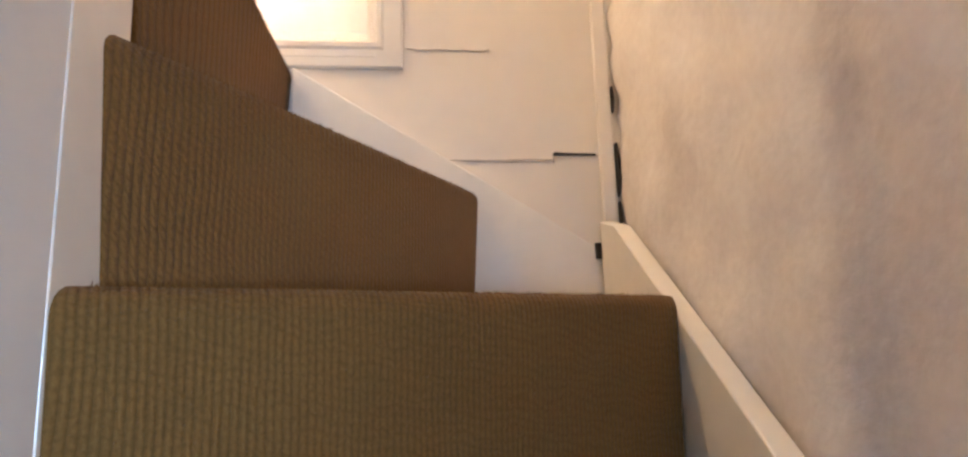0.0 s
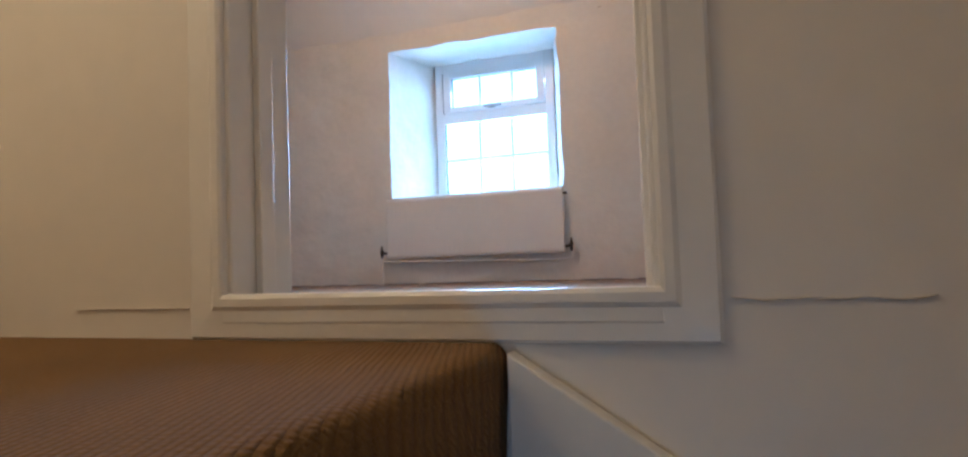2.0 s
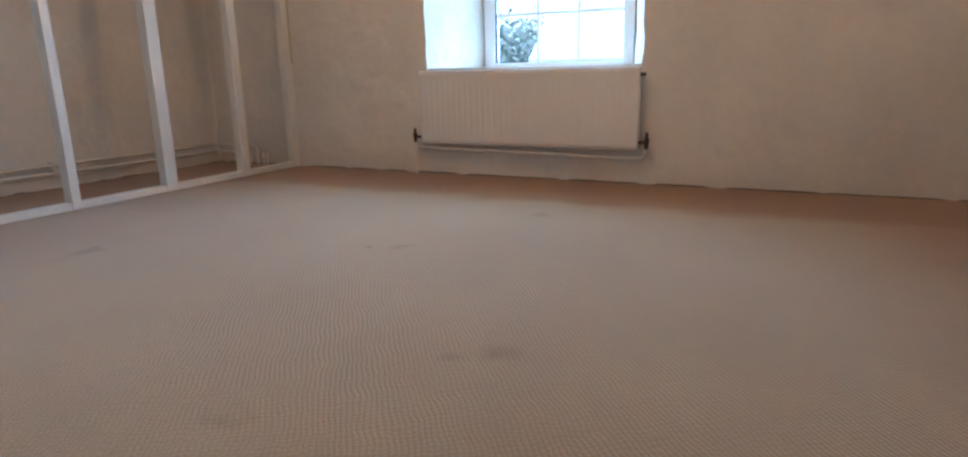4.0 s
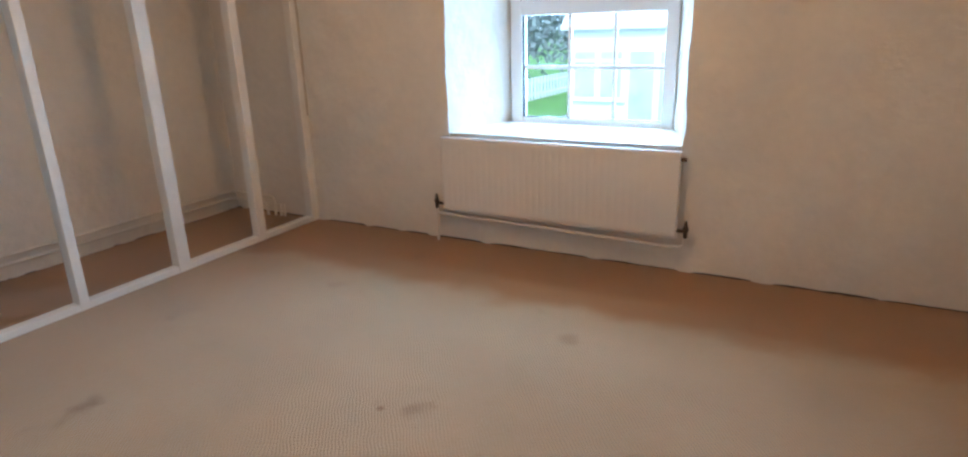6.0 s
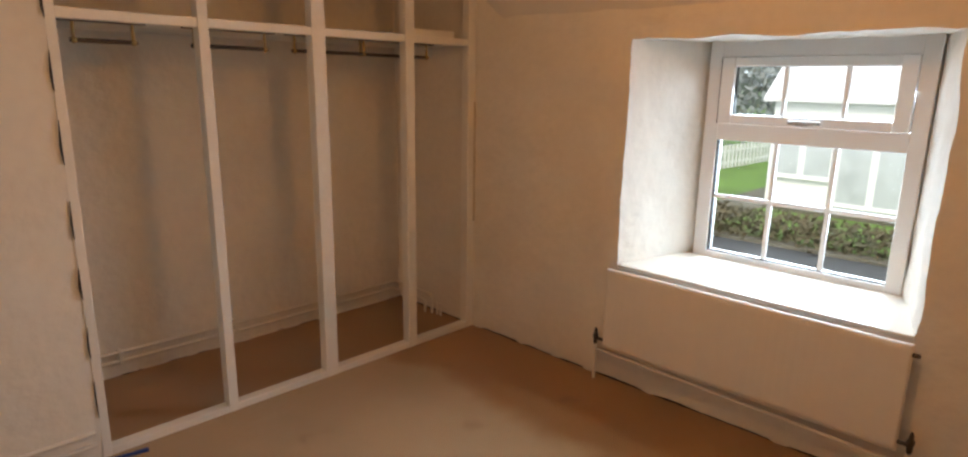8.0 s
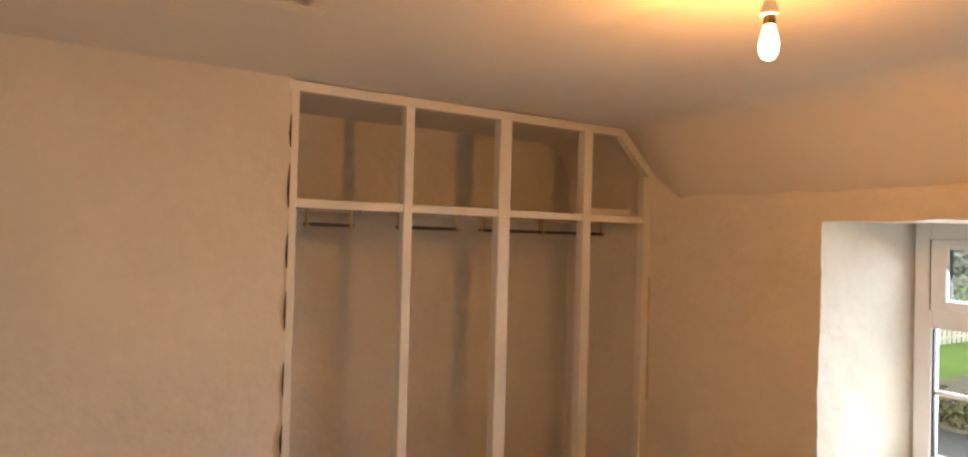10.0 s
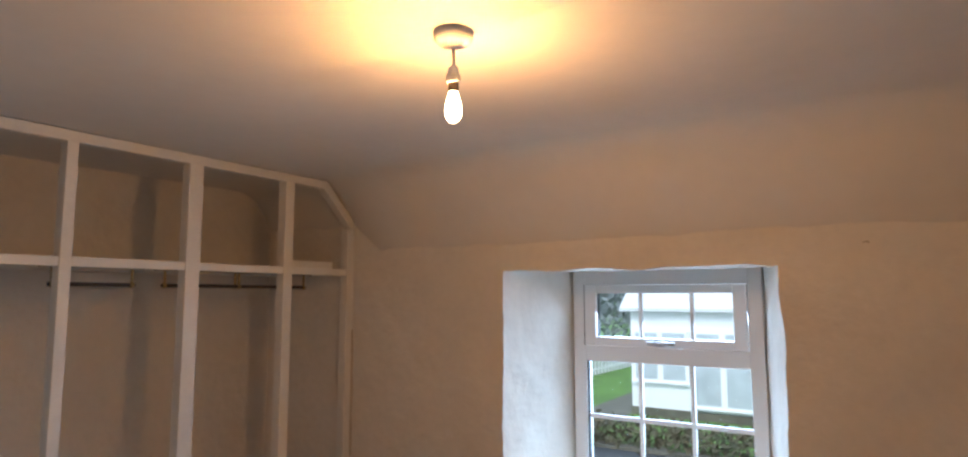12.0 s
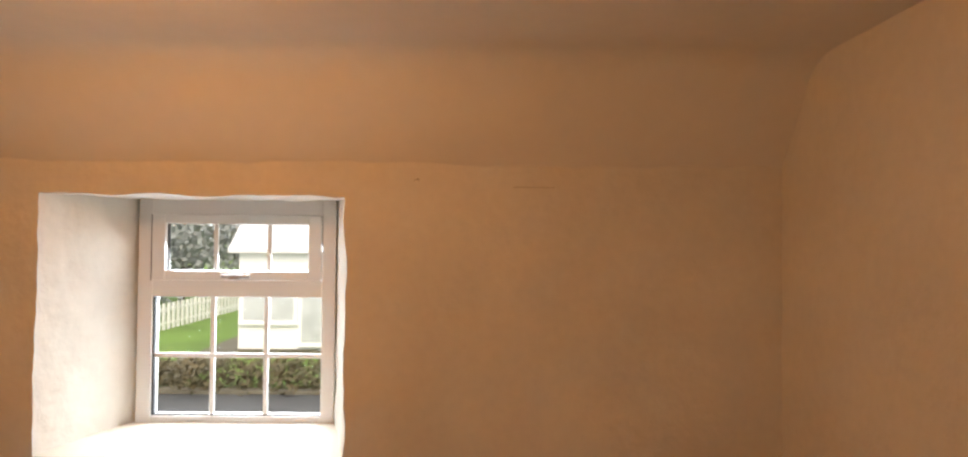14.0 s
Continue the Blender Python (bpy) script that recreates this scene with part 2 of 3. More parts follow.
def box(x0, x1, y0, y1, z0, z1, bevel=0.0, bm=None):
    own = bm is None
    bm = bm or bmesh.new()
    vs = bmesh.ops.create_cube(bm, size=1)["verts"]
    for v in vs:
        v.co = Vector(((x0 + x1) / 2 + v.co.x * (x1 - x0), (y0 + y1) / 2 + v.co.y * (y1 - y0), (z0 + z1) / 2 + v.co.z * (z1 - z0)))
    if bevel and own:
        bmesh.ops.bevel(bm, geom=bm.edges[:], offset=bevel, segments=2, profile=0.5, affect="EDGES")
    return bm


def bar(a, b, w, d, bevel=0.003):
    """A square bar from a to b, w wide and d deep."""
    a, b = Vector(a), Vector(b)
    bm = box(-w / 2, w / 2, -d / 2, d / 2, 0, (b - a).length, bevel)
    turn = (b - a).to_track_quat("Z", "Y").to_matrix().to_4x4()
    bmesh.ops.transform(bm, matrix=Matrix.Translation(a) @ turn, verts=bm.verts)
    return bm


def prism(points, z0, z1, bevel=0.0, fronts=(0,), segs=5, under=0.0):
    """An upright block over a plan outline; the top edges that start at the points in fronts are rounded."""
    bm = bmesh.new()
    lo = [bm.verts.new((x, y, z0)) for x, y in points]
    hi = [bm.verts.new((x, y, z1)) for x, y in points]
    for i in fronts:
        d = (Vector(points[i + 1]) - Vector(points[i])).normalized() * under
        for v in (lo[i], lo[i + 1]):
            v.co += Vector((-d.y, d.x, 0))
    bm.faces.new(lo[::-1])
    bm.faces.new(hi)
    for i in range(len(points)):
        j = (i + 1) % len(points)
        bm.faces.new((lo[i], lo[j], hi[j], hi[i]))
    if bevel:
        edges = [e for e in bm.edges if any({e.verts[0], e.verts[1]} == {hi[i], hi[(i + 1) % len(points)]} for i in fronts)]
        bmesh.ops.bevel(bm, geom=edges, offset=bevel, segments=segs, profile=0.5, affect="EDGES")
    return bm


def profile(points, axis, a, b, bevel=0.0):
    """A block with an outline in the plane across axis ('x': points are y, z; 'y': points are x, z), from a to b."""
    bm = bmesh.new()
    put = (lambda p, t: (t, p[0], p[1])) if axis == "x" else (lambda p, t: (p[0], t, p[1]))
    lo, hi = [bm.verts.new(put(p, a)) for p in points], [bm.verts.new(put(p, b)) for p in points]
    bm.faces.new(lo)
    bm.faces.new(hi[::-1])
    for i in range(len(points)):
        j = (i + 1) % len(points)
        bm.faces.new((lo[i], hi[i], hi[j], lo[j]))
    if bevel:
        bmesh.ops.bevel(bm, geom=bm.edges[:], offset=bevel, segments=2, profile=0.5, affect="EDGES")
    return bm


def tube(points, radius, sides=10, bm=None):
    """A round pipe along a line of points, with its ends closed."""
    bm = bm or bmesh.new()
    pts, rings = [Vector(p) for p in points], []
    for i, p in enumerate(pts):
        d = (pts[min(i + 1, len(pts) - 1)] - pts[max(i - 1, 0)]).normalized()
        e = d.orthogonal().normalized() if not rings else (last - d * last.dot(d)).normalized()
        last = e
        f = d.cross(e)
        rings.append([bm.verts.new(p + radius * (e * math.cos(6.2832 * k / sides) + f * math.sin(6.2832 * k / sides))) for k in range(sides)])
    for r, s in zip(rings, rings[1:]):
        for k in range(sides):
            bm.faces.new((r[k], r[(k + 1) % sides], s[(k + 1) % sides], s[k]))
    bm.faces.new(rings[0][::-1])
    bm.faces.new(rings[-1])
    return bm


def turned(rings, place, sides=24):
    """A body of revolution about an upright line: rings are radius, height."""
    bm = bmesh.new()
    x, y, z = place
    loops = [[bm.verts.new((x + r * math.cos(6.2832 * k / sides), y + r * math.sin(6.2832 * k / sides), z + h)) for k in range(sides)] for r, h in rings]
    for r, s in zip(loops, loops[1:]):
        for k in range(sides):
            bm.faces.new((r[k], r[(k + 1) % sides], s[(k + 1) % sides], s[k]))
    bm.faces.new(loops[0][::-1])
    bm.faces.new(loops[-1])
    return bm


def wobble(p, amp, size):
    """Uneven plaster: a smooth shift that depends on the place alone, so that neighbours meet."""
    q = Vector(p)
    return q + amp * noise.noise_vector(q / size) + amp * 0.4 * noise.noise_vector(q * 3.1 / size)


def spread(marks, step):
    """Even steps between the marks, which are kept."""
    out = [marks[0]]
    for a, b in zip(marks, marks[1:]):
        k = max(1, round((b - a) / step))
        out += [a + (b - a) * i / k for i in range(1, k + 1)]
    return out


def slab(us, vs, hole, front, back, rim=1, amp=0.0, size=0.3):
    """A wall as a closed slab over a lattice, with openings that go through it. front and back turn (u, v) into places."""
    bm = bmesh.new()
    F, B = {}, {}
    pt = lambda f, u, v: bm.verts.new(wobble(f(u, v), amp, size) if amp else f(u, v))

    def at(store, f, i, j):
        if (i, j) not in store:
            store[i, j] = pt(f, us[i], vs[j])
        return store[i, j]

    keep = {(i, j) for i in range(len(us) - 1) for j in range(len(vs) - 1) if not hole((us[i] + us[i + 1]) / 2, (vs[j] + vs[j + 1]) / 2)}
    R = {}

    def ring(i, j, t):
        if t == 0:
            return at(F, front, i, j)
        if t == rim:
            return at(B, back, i, j)
        if (i, j, t) not in R:
            p = Vector(front(us[i], vs[j])).lerp(Vector(back(us[i], vs[j])), t / rim)
            R[i, j, t] = bm.verts.new(wobble(p, amp, size) if amp else p)
        return R[i, j, t]

    for i, j in keep:
        c = ((i, j), (i + 1, j), (i + 1, j + 1), (i, j + 1))
        bm.faces.new([at(F, front, *q) for q in c])
        bm.faces.new([at(B, back, *q) for q in c[::-1]])
        for (di, dj), a, b in (((0, -1), c[0], c[1]), ((1, 0), c[1], c[2]), ((0, 1), c[2], c[3]), ((-1, 0), c[3], c[0])):
            if (i + di, j + dj) not in keep:
                for t in range(rim):
                    bm.faces.new((ring(*a, t), ring(*a, t + 1), ring(*b, t + 1), ring(*b, t)))
    return bm


no_hole = lambda u, v: False

# ---- the bedroom's shell ----
X0, X1, XB = -2.09, 1.68, -2.78
YW, YD, YD2 = 4.60, 1.575, 1.70
H, EAVE, YBEND = 2.045, 1.685, 4.37
WX0, WX1, WZ0, WZ1 = -1.155, 0.005, 0.555, 1.557

floor = structure("floor", box(XB - 0.1, X1 + 0.1, YD2 - 0.1, YW + 0.35, -0.12, 0.0), CARPET, "worn tan corded carpet with dark spots", "carpet")


def bx(x):
    """The reveal narrows towards the window."""
    return np.interp(x, [-4, WX0, WX1, 3], [-4, -1.008, -0.142, 3])


structure("wall_window", slab(
    spread([XB - 0.25, WX0, WX1, X1 + 0.2], 0.035), spread([-0.1, WZ0, WZ1, 1.93], 0.035),
    lambda u, v: WX0 < u < WX1 and WZ0 < v < WZ1,
    lambda u, v: (u, YW + 0.010 * math.exp(-max(v, 0) * 8) - 0.035 * max(0.0, noise.noise(Vector((u * 9, 0, v * 4)))) * math.exp(-max(v, 0) * 16), v), lambda u, v: (bx(u), 5.13, v + (0.012 if v > 1.5 else 0)), 12, 0.010, 0.15),
    PLASTER, "uneven white painted stone wall with a deep window recess", "wall", True)
structure("wall_east", slab(spread([YD, YW + 0.1], 0.05), spread([-0.1, 2.15], 0.05), no_hole,
    lambda u, v: (X1, u, v), lambda u, v: (X1 + 0.2, u, v), 2, 0.006, 0.25), PLASTER, "uneven white painted plaster wall", "wall", True)
structure("wall_west", slab(spread([YD, 2.695], 0.035), spread([-0.1, 2.10], 0.035), no_hole,
    lambda u, v: (X0, u, v), lambda u, v: (X0 - 0.12, u, v), 2, 0.006, 0.2), PLASTER, "white plaster wall with a ragged edge beside the wardrobe", "wall", True)
structure("wall_alcove_back", slab(spread([2.5, YW + 0.3], 0.045), spread([-0.1, 2.15], 0.045), no_hole,
    lambda u, v: (XB + 0.05 * max(0.0, noise.noise(Vector((u * 8, 3, v * 4)))) * math.exp(-max(v, 0) * 14), u, v), lambda u, v: (XB - 0.2, u, v), 2, 0.008, 0.2), PLASTER, "rough white plaster wall behind the wardrobe frame", "wall", True)
structure("wall_alcove_side", slab(spread([XB - 0.1, X0 - 0.05], 0.05), spread([-0.1, 2.1], 0.05), no_hole,
    lambda u, v: (u, 2.66, v), lambda u, v: (u, 2.60, v), 1, 0.004, 0.2), PLASTER, "plaster side wall of the wardrobe recess", "wall", True)



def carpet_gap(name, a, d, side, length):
    """A narrow ragged dark strip that paints the shaded gap between carpet and wall."""
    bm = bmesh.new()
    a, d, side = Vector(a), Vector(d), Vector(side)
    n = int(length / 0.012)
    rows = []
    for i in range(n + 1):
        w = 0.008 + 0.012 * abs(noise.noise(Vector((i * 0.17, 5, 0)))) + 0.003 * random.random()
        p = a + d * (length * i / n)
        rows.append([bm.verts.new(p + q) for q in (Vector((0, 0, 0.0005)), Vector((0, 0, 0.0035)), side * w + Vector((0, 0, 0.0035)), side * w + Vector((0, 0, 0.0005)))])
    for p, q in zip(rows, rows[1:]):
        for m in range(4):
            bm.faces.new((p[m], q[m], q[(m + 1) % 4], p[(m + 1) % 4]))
    return structure(name, bm, DARKGAP, "dark ragged strip painting the shaded gap along the carpet's edge", "gap")


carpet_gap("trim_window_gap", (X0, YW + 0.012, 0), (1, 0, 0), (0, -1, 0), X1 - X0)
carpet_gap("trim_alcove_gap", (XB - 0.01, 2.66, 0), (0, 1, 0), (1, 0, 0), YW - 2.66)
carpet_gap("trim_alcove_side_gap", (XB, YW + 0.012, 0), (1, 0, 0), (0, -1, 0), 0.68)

# ceiling: flat, then a rounded bend and a slope down to the window wall
bend = [(YW + 0.06, EAVE - 0.09), (YW + 0.0, EAVE)]
for a in range(0, 6):
    s = a / 5
    p0, p1, p2 = Vector((YBEND + 0.06, H - 0.095)), Vector((YBEND, H)), Vector((YBEND - 0.12, H))
    q = p0.lerp(p1, s).lerp(p1.lerp(p2, s), s)
    bend.append((q.x, q.y))
bend += [(3.0, H), (YD2 - 0.2, H)]
ceil = bmesh.new()
cx = spread([XB - 0.15, X0, -1.90, X1 + 0.15], 0.1)
kick = lambda x, z: 0.09 * min(1.0, max(0.0, (-1.90 - x) / 0.19)) * (1.0 if z < H - 0.002 else 0.4)
low = [[ceil.verts.new(wobble((x, y + kick(x, z), z), 0.004, 0.5)) for y, z in bend] for x in cx]
up = [[ceil.verts.new((x, y + (0.2 if z < H - 0.01 else 0), H + 0.15 if z > H - 0.01 else z + 0.15)) for y, z in bend] for x in cx]
for i in range(len(cx) - 1):
    for j in range(len(bend) - 1):
        ceil.faces.new((low[i][j], low[i + 1][j], low[i + 1][j + 1], low[i][j + 1]))
        ceil.faces.new((up[i][j], up[i][j + 1], up[i + 1][j + 1], up[i + 1][j]))
structure("ceiling", ceil, CEILING, "white painted ceiling sloping down to the window wall", "ceiling", True)
structure("roof_deck", box(-3.2, 2.2, -1.7, 5.0, 2.24, 2.3), SMOOTH, "plain boards closing the roof", "roof")

# ---- the boarded wall between bedroom and stairs, with its doorway ----
DX0, DX1, DZ0, DZ1 = 0.185, 0.775, 0.062, 1.93
structure("wall_door", slab(
    spread([XB - 0.1, DX0 - 0.002, DX1 + 0.002, X1 + 0.15], 0.3), spread([-1.6, DZ0, DZ1, 2.12], 0.3),
    lambda u, v: DX0 - 0.01 < u < DX1 + 0.01 and DZ0 < v < DZ1,
    lambda u, v: (u, YD, v), lambda u, v: (u, YD2, v)), BOARD, "cream painted boarded wall beside the stairs", "wall")

door = thing("door_1", "cream gloss door frame with a raised threshold", "door frame", (0.48, YD, 0.06), kind="structure")


def architrave(a, b, inward):
    """A moulded board along the opening's edge on the stair side, from a to b, its thick edge outward."""
    a, b, n = Vector(a), Vector(b), Vector(inward)
    w = 0.062
    steps = [(0, 0), (0, 0.007), (0.004, 0.010), (0.040, 0.012), (0.046, 0.015), (w - 0.006, 0.015), (w - 0.001, 0.012), (w, 0.006), (w, 0)]
    bm = bmesh.new()
    d = (b - a).normalized()
    rows = []
    for end, s in ((a, 1), (b, -1)):
        rows.append([bm.verts.new(end + n * u + d * (u * s) + Vector((0, -t, 0))) for u, t in steps])
    for i in range(len(steps) - 1):
        bm.faces.new((rows[0][i], rows[1][i], rows[1][i + 1], rows[0][i + 1]))
    return bm


W = 0.055
part("architrave", architrave((DX0 - W, YD, DZ0 - 0.02), (DX0 - W, YD, DZ1 + W), (1, 0, 0)), GLOSS, door)
part("architrave", architrave((DX1 + W, YD, DZ0 - 0.02), (DX1 + W, YD, DZ1 + W), (-1, 0, 0)), GLOSS, door)
part("architrave", architrave((DX0 - W, YD, DZ0 - 0.02), (DX1 + W, YD, DZ0 - 0.02), (0, 0, 1)), GLOSS, door)
part("architrave", architrave((DX0 - W, YD, DZ1 + W), (DX1 + W, YD, DZ1 + W), (0, 0, -1)), GLOSS, door)
part("threshold", box(DX0, DX1, YD - 0.012, YD2 + 0.006, DZ0, 0.096, 0.005), GLOSS, door)
part("jamb", box(DX0 - 0.001, DX0 + 0.014, YD - 0.004, YD2 + 0.004, 0.096, DZ1, 0.003), GLOSS, door)
part("jamb", box(DX1 - 0.014, DX1 + 0.001, YD - 0.004, YD2 + 0.004, 0.096, DZ1, 0.003), GLOSS, door)
part("door_stop", box(DX0 + 0.014, DX0 + 0.026, YD + 0.045, YD + 0.075, 0.096, DZ1 - 0.015, 0.002), GLOSS, door)
part("door_stop", box(DX1 - 0.026, DX1 - 0.014, YD + 0.045, YD + 0.075, 0.096, DZ1 - 0.015, 0.002), GLOSS, door)
part("head", box(DX0 + 0.014, DX1 - 0.014, YD - 0.004, YD2 + 0.004, DZ1 - 0.015, DZ1, 0.003), GLOSS, door)

# ---- stairs: three winders up to the landing, and the flight below ----
NX, NY = 0.581, 0.87
XS, XR = 1.231, 1.30
FLOOR2 = -1.5
stairs = thing("staircase", "winding cottage staircase with brown ribbed carpet", "stairs", (0.9, 0.9, FLOOR2))
zA, zB, zC = -0.485, -0.236, 0.042
step_A = [(0.531, 0.778), (1.232, 1.172), (1.232, YD + 0.03), (0.3, YD + 0.03), (0.3, 0.780)]
step_B = [(0.54, 0.796), (1.032, 1.63), (0.3, 1.63), (0.3, 0.796)]
step_C = [(0.556, 0.870), (NX + 0.014, 0.945), (NX + 0.014, YD + 0.05), (-0.75, YD + 0.05), (-0.75, 0.1), (0.36, 0.1), (0.36, 0.870)]
treads = [part("step", prism(step_A, -0.76, zA, 0.026, under=0.01), STAIRCARPET, stairs, "", True),
          part("step", prism(step_B, zA - 0.01, zB, 0.026, under=0.014), STAIRCARPET, stairs, "", True),
          part("landing", prism(step_C, zB - 0.01, zC, 0.026, (0, 1), under=0.016), STAIRCARPET, stairs, "", True)]


def pile(a, b, z, parent, count, seed):
    """Loose fibres that stand out of the carpet along a worn nosing and down its riser."""
    r = random.Random(seed)
    a, b = Vector((*a, z)), Vector((*b, z))
    d = (b - a).normalized()
    out = Vector((d.y, -d.x, 0))
    bm = bmesh.new()
    for _ in range(count):
        q = r.random()
        turn = r.uniform(-0.2, 1.8)
        face = out * math.sin(turn) + Vector((0, 0, math.cos(turn)))
        p = a.lerp(b, q) - out * 0.026 - Vector((0, 0, 0.026)) + face * 0.0255
        if r.random() < 0.35:
            face, p = out, a.lerp(b, q) + Vector((0, 0, -r.uniform(0.026, 0.2))) - out * 0.002
        tip = p + (face + 0.9 * Vector((r.gauss(0, 0.5), r.gauss(0, 0.5), r.gauss(0, 0.5)))) * r.uniform(0.001, 0.0038)
        if p.x < 0.585:
            continue
        side = d * 0.0007
        bm.faces.new([bm.verts.new(v) for v in (p - side, p + side, tip)])
    ob = part("carpet_pile", bm, STAIRCARPET, parent)
    tagged(ob, kind="stuff")


pile(*step_A[:2], zA, treads[0], 5000, 1)
pile(*step_B[:2], zB, treads[1], 7000, 2)
pile(*step_C[:2], zC, treads[2], 1500, 3)
pile(*step_C[1:3], zC, treads[2], 7000, 4)
for i in range(3):
    y, z = 0.78 - 0.16 * i, -0.74 - 0.25 * i
    part("step", prism([(0.5, y), (1.224, y), (1.224, 1.2), (0.5, 1.2)], z - 0.26, z, 0.026), STAIRCARPET, stairs)
# wall string under the doorway, following the steps, and the string along the right-hand wall
part("wall_string", profile([(1.25, -0.375), (0.60, 0.034), (0.60, -0.6), (1.25, -0.9)], "y", YD - 0.030, YD - 0.002, 0.003), GLOSS, stairs)
sl = lambda y: -0.378 + 0.69 * (y - 1.375)
part("wall_string", profile([(YD - 0.045, sl(YD - 0.1)), (1.44, sl(1.44)), (-0.1, sl(-0.1)), (-0.1, sl(-0.1) - 0.5), (YD - 0.045, -0.9)], "x", XS, XS + 0.034, 0.003), GLOSS, stairs)
newel = part("newel_board", box(0.40, 0.572, 0.80, 0.905, FLOOR2, 2.04, 0.002), GLOSS, stairs)

structure("stair_wall_spine", box(0.36, 0.5705, -1.3, 0.80, FLOOR2, 2.06), SMOOTH, "smooth white wall dividing the stairs from the landing", "wall")
structure("stair_wall_stone", slab(spread([-1.4, YD + 0.02], 0.03), spread([FLOOR2 - 0.05, 2.1], 0.04), no_hole,
    lambda u, v: (XR - 0.035 * max(0.0, noise.noise(Vector((u * 16, v * 13, 1)))) * min(1.0, max(0.0, (u - 1.1) / 0.25)), u, v), lambda u, v: (XR + 0.3, u, v), 1, 0.017, 0.13), STAIR_PLASTER, "lumpy stained plaster on an old stone wall", "wall", True)
# unseen low opening, added to let cool light onto the stairs
SW = (0.92, 1.22, -0.9, -0.6)
structure("stair_wall_back", slab(spread([0.3, SW[0], SW[1], 1.6], 0.5), spread([FLOOR2 - 0.1, SW[2], SW[3], 2.1], 0.6),
    lambda u, v: SW[0] < u < SW[1] and SW[2] < v < SW[3], lambda u, v: (u, -1.2, v), lambda u, v: (u, -1.4, v)), SMOOTH, "plain wall behind the stairs with a small opening added for light", "wall")
structure("landing_wall_west", box(-0.85, -0.75, -0.1, YD, -0.3, 2.06), SMOOTH, "plain landing wall", "wall")
structure("landing_wall_south", box(-0.85, 0.36, 0.0, 0.1, -0.3, 2.06), SMOOTH, "plain landing wall", "wall")
structure("stair_ceiling", box(-0.9, 1.65, -1.45, YD, 2.06, 2.16), CEILING, "plain white ceiling over the stairs", "ceiling")
structure("lower_floor", box(0.3, 1.65, -1.4, 1.2, FLOOR2 - 0.1, FLOOR2), STAIRCARPET, "brown carpet at the foot of the stairs", "carpet")

# corner strip, cracks and holes in the boarded wall
structure("corner_strip", box(1.252, 1.285, YD - 0.012, YD - 0.001, -0.36, 2.06, 0.003), BOARD, "cream corner strip on the boarded wall", "trim")


HAIRLINE = material("dusty_hairline", (0.64, 0.57, 0.48), 0.9, vary=0.3)


def crack(name, pts, width, y, label, mat=None):
    """A ragged dark gap between boards."""
    bm = bmesh.new()
    rows = []
    for i, (x, z) in enumerate(pts):
        w = width * (0.5 + random.random())
        rows.append([bm.verts.new((x, yy, z + s * w)) for yy, s in ((y, -0.5), (y, 0.5), (y + 0.003, 0.5), (y + 0.003, -0.5))])
    for a, b in zip(rows, rows[1:]):
        for k in range(4):
            bm.faces.new((a[k], b[k], b[(k + 1) % 4], a[(k + 1) % 4]))
    bm.faces.new(rows[0])
    bm.faces.new(rows[-1][::-1])
    return tagged(part(name, bm, mat or DARKGAP, None), label, "crack")


zig = lambda x0, x1, z, n, a: [(x0 + (x1 - x0) * i / n, z + random.uniform(-a, a)) for i in range(n + 1)]
crack("board_gap", [(1.150, -0.168), (1.151, -0.152), (1.153, -0.150), (1.20, -0.151), (1.245, -0.152)], 0.005, YD - 0.004, "open gap between cream painted boards")
crack("board_crack", zig(0.90, 1.15, -0.163, 12, 0.0015), 0.0026, YD - 0.004, "thin crack along a board joint", HAIRLINE)
crack("board_crack", zig(0.838, 1.02, 0.088, 12, 0.003), 0.0012, YD - 0.003, "hairline crack in the cream boards", HAIRLINE)
crack("board_crack", zig(-0.1, 0.12, 0.085, 9, 0.001), 0.0012, YD - 0.003, "hairline crack in the cream boards", HAIRLINE)
tagged(part("string_notch", box(1.222, 1.243, YD - 0.040, YD - 0.028, -0.385, -0.352), DARKGAP, None), "dark notch where the stair strings meet", "notch")
for z0, z1, w in ((-0.33, -0.26, 0.004), (-0.25, -0.13, 0.010), (-0.06, 0.0, 0.004)):
    tagged(part("corner_gap", profile([(1.287, z0), (1.287 + w * 0.4, z0 + 0.01), (1.287 + w, (z0 + z1) / 2), (1.287 + w * 0.3, z1), (1.286, z1)], "y", YD - 0.02, YD - 0.005), DARKGAP, None), "dark gap between the boards and the stone wall", "gap")
# ragged gaps between the plaster and the wardrobe's first stud
for i in range(8):
    z0 = 0.12 + 0.235 * i + random.uniform(0, 0.05)
    z1 = z0 + random.uniform(0.09, 0.19)
    w = random.uniform(0.003, 0.008)
    tagged(part("plaster_gap", profile([(2.692, z0), (2.692, z1), (2.692 - w * 0.6, z0 + (z1 - z0) * 0.7), (2.692 - w, z0 + (z1 - z0) * 0.4), (2.692 - w * 0.5, z0 + (z1 - z0) * 0.1)], "x", X0, X0 + 0.009), DARKGAP, None), "ragged dark gap beside the wardrobe frame", "gap", "gaps beside the wardrobe")


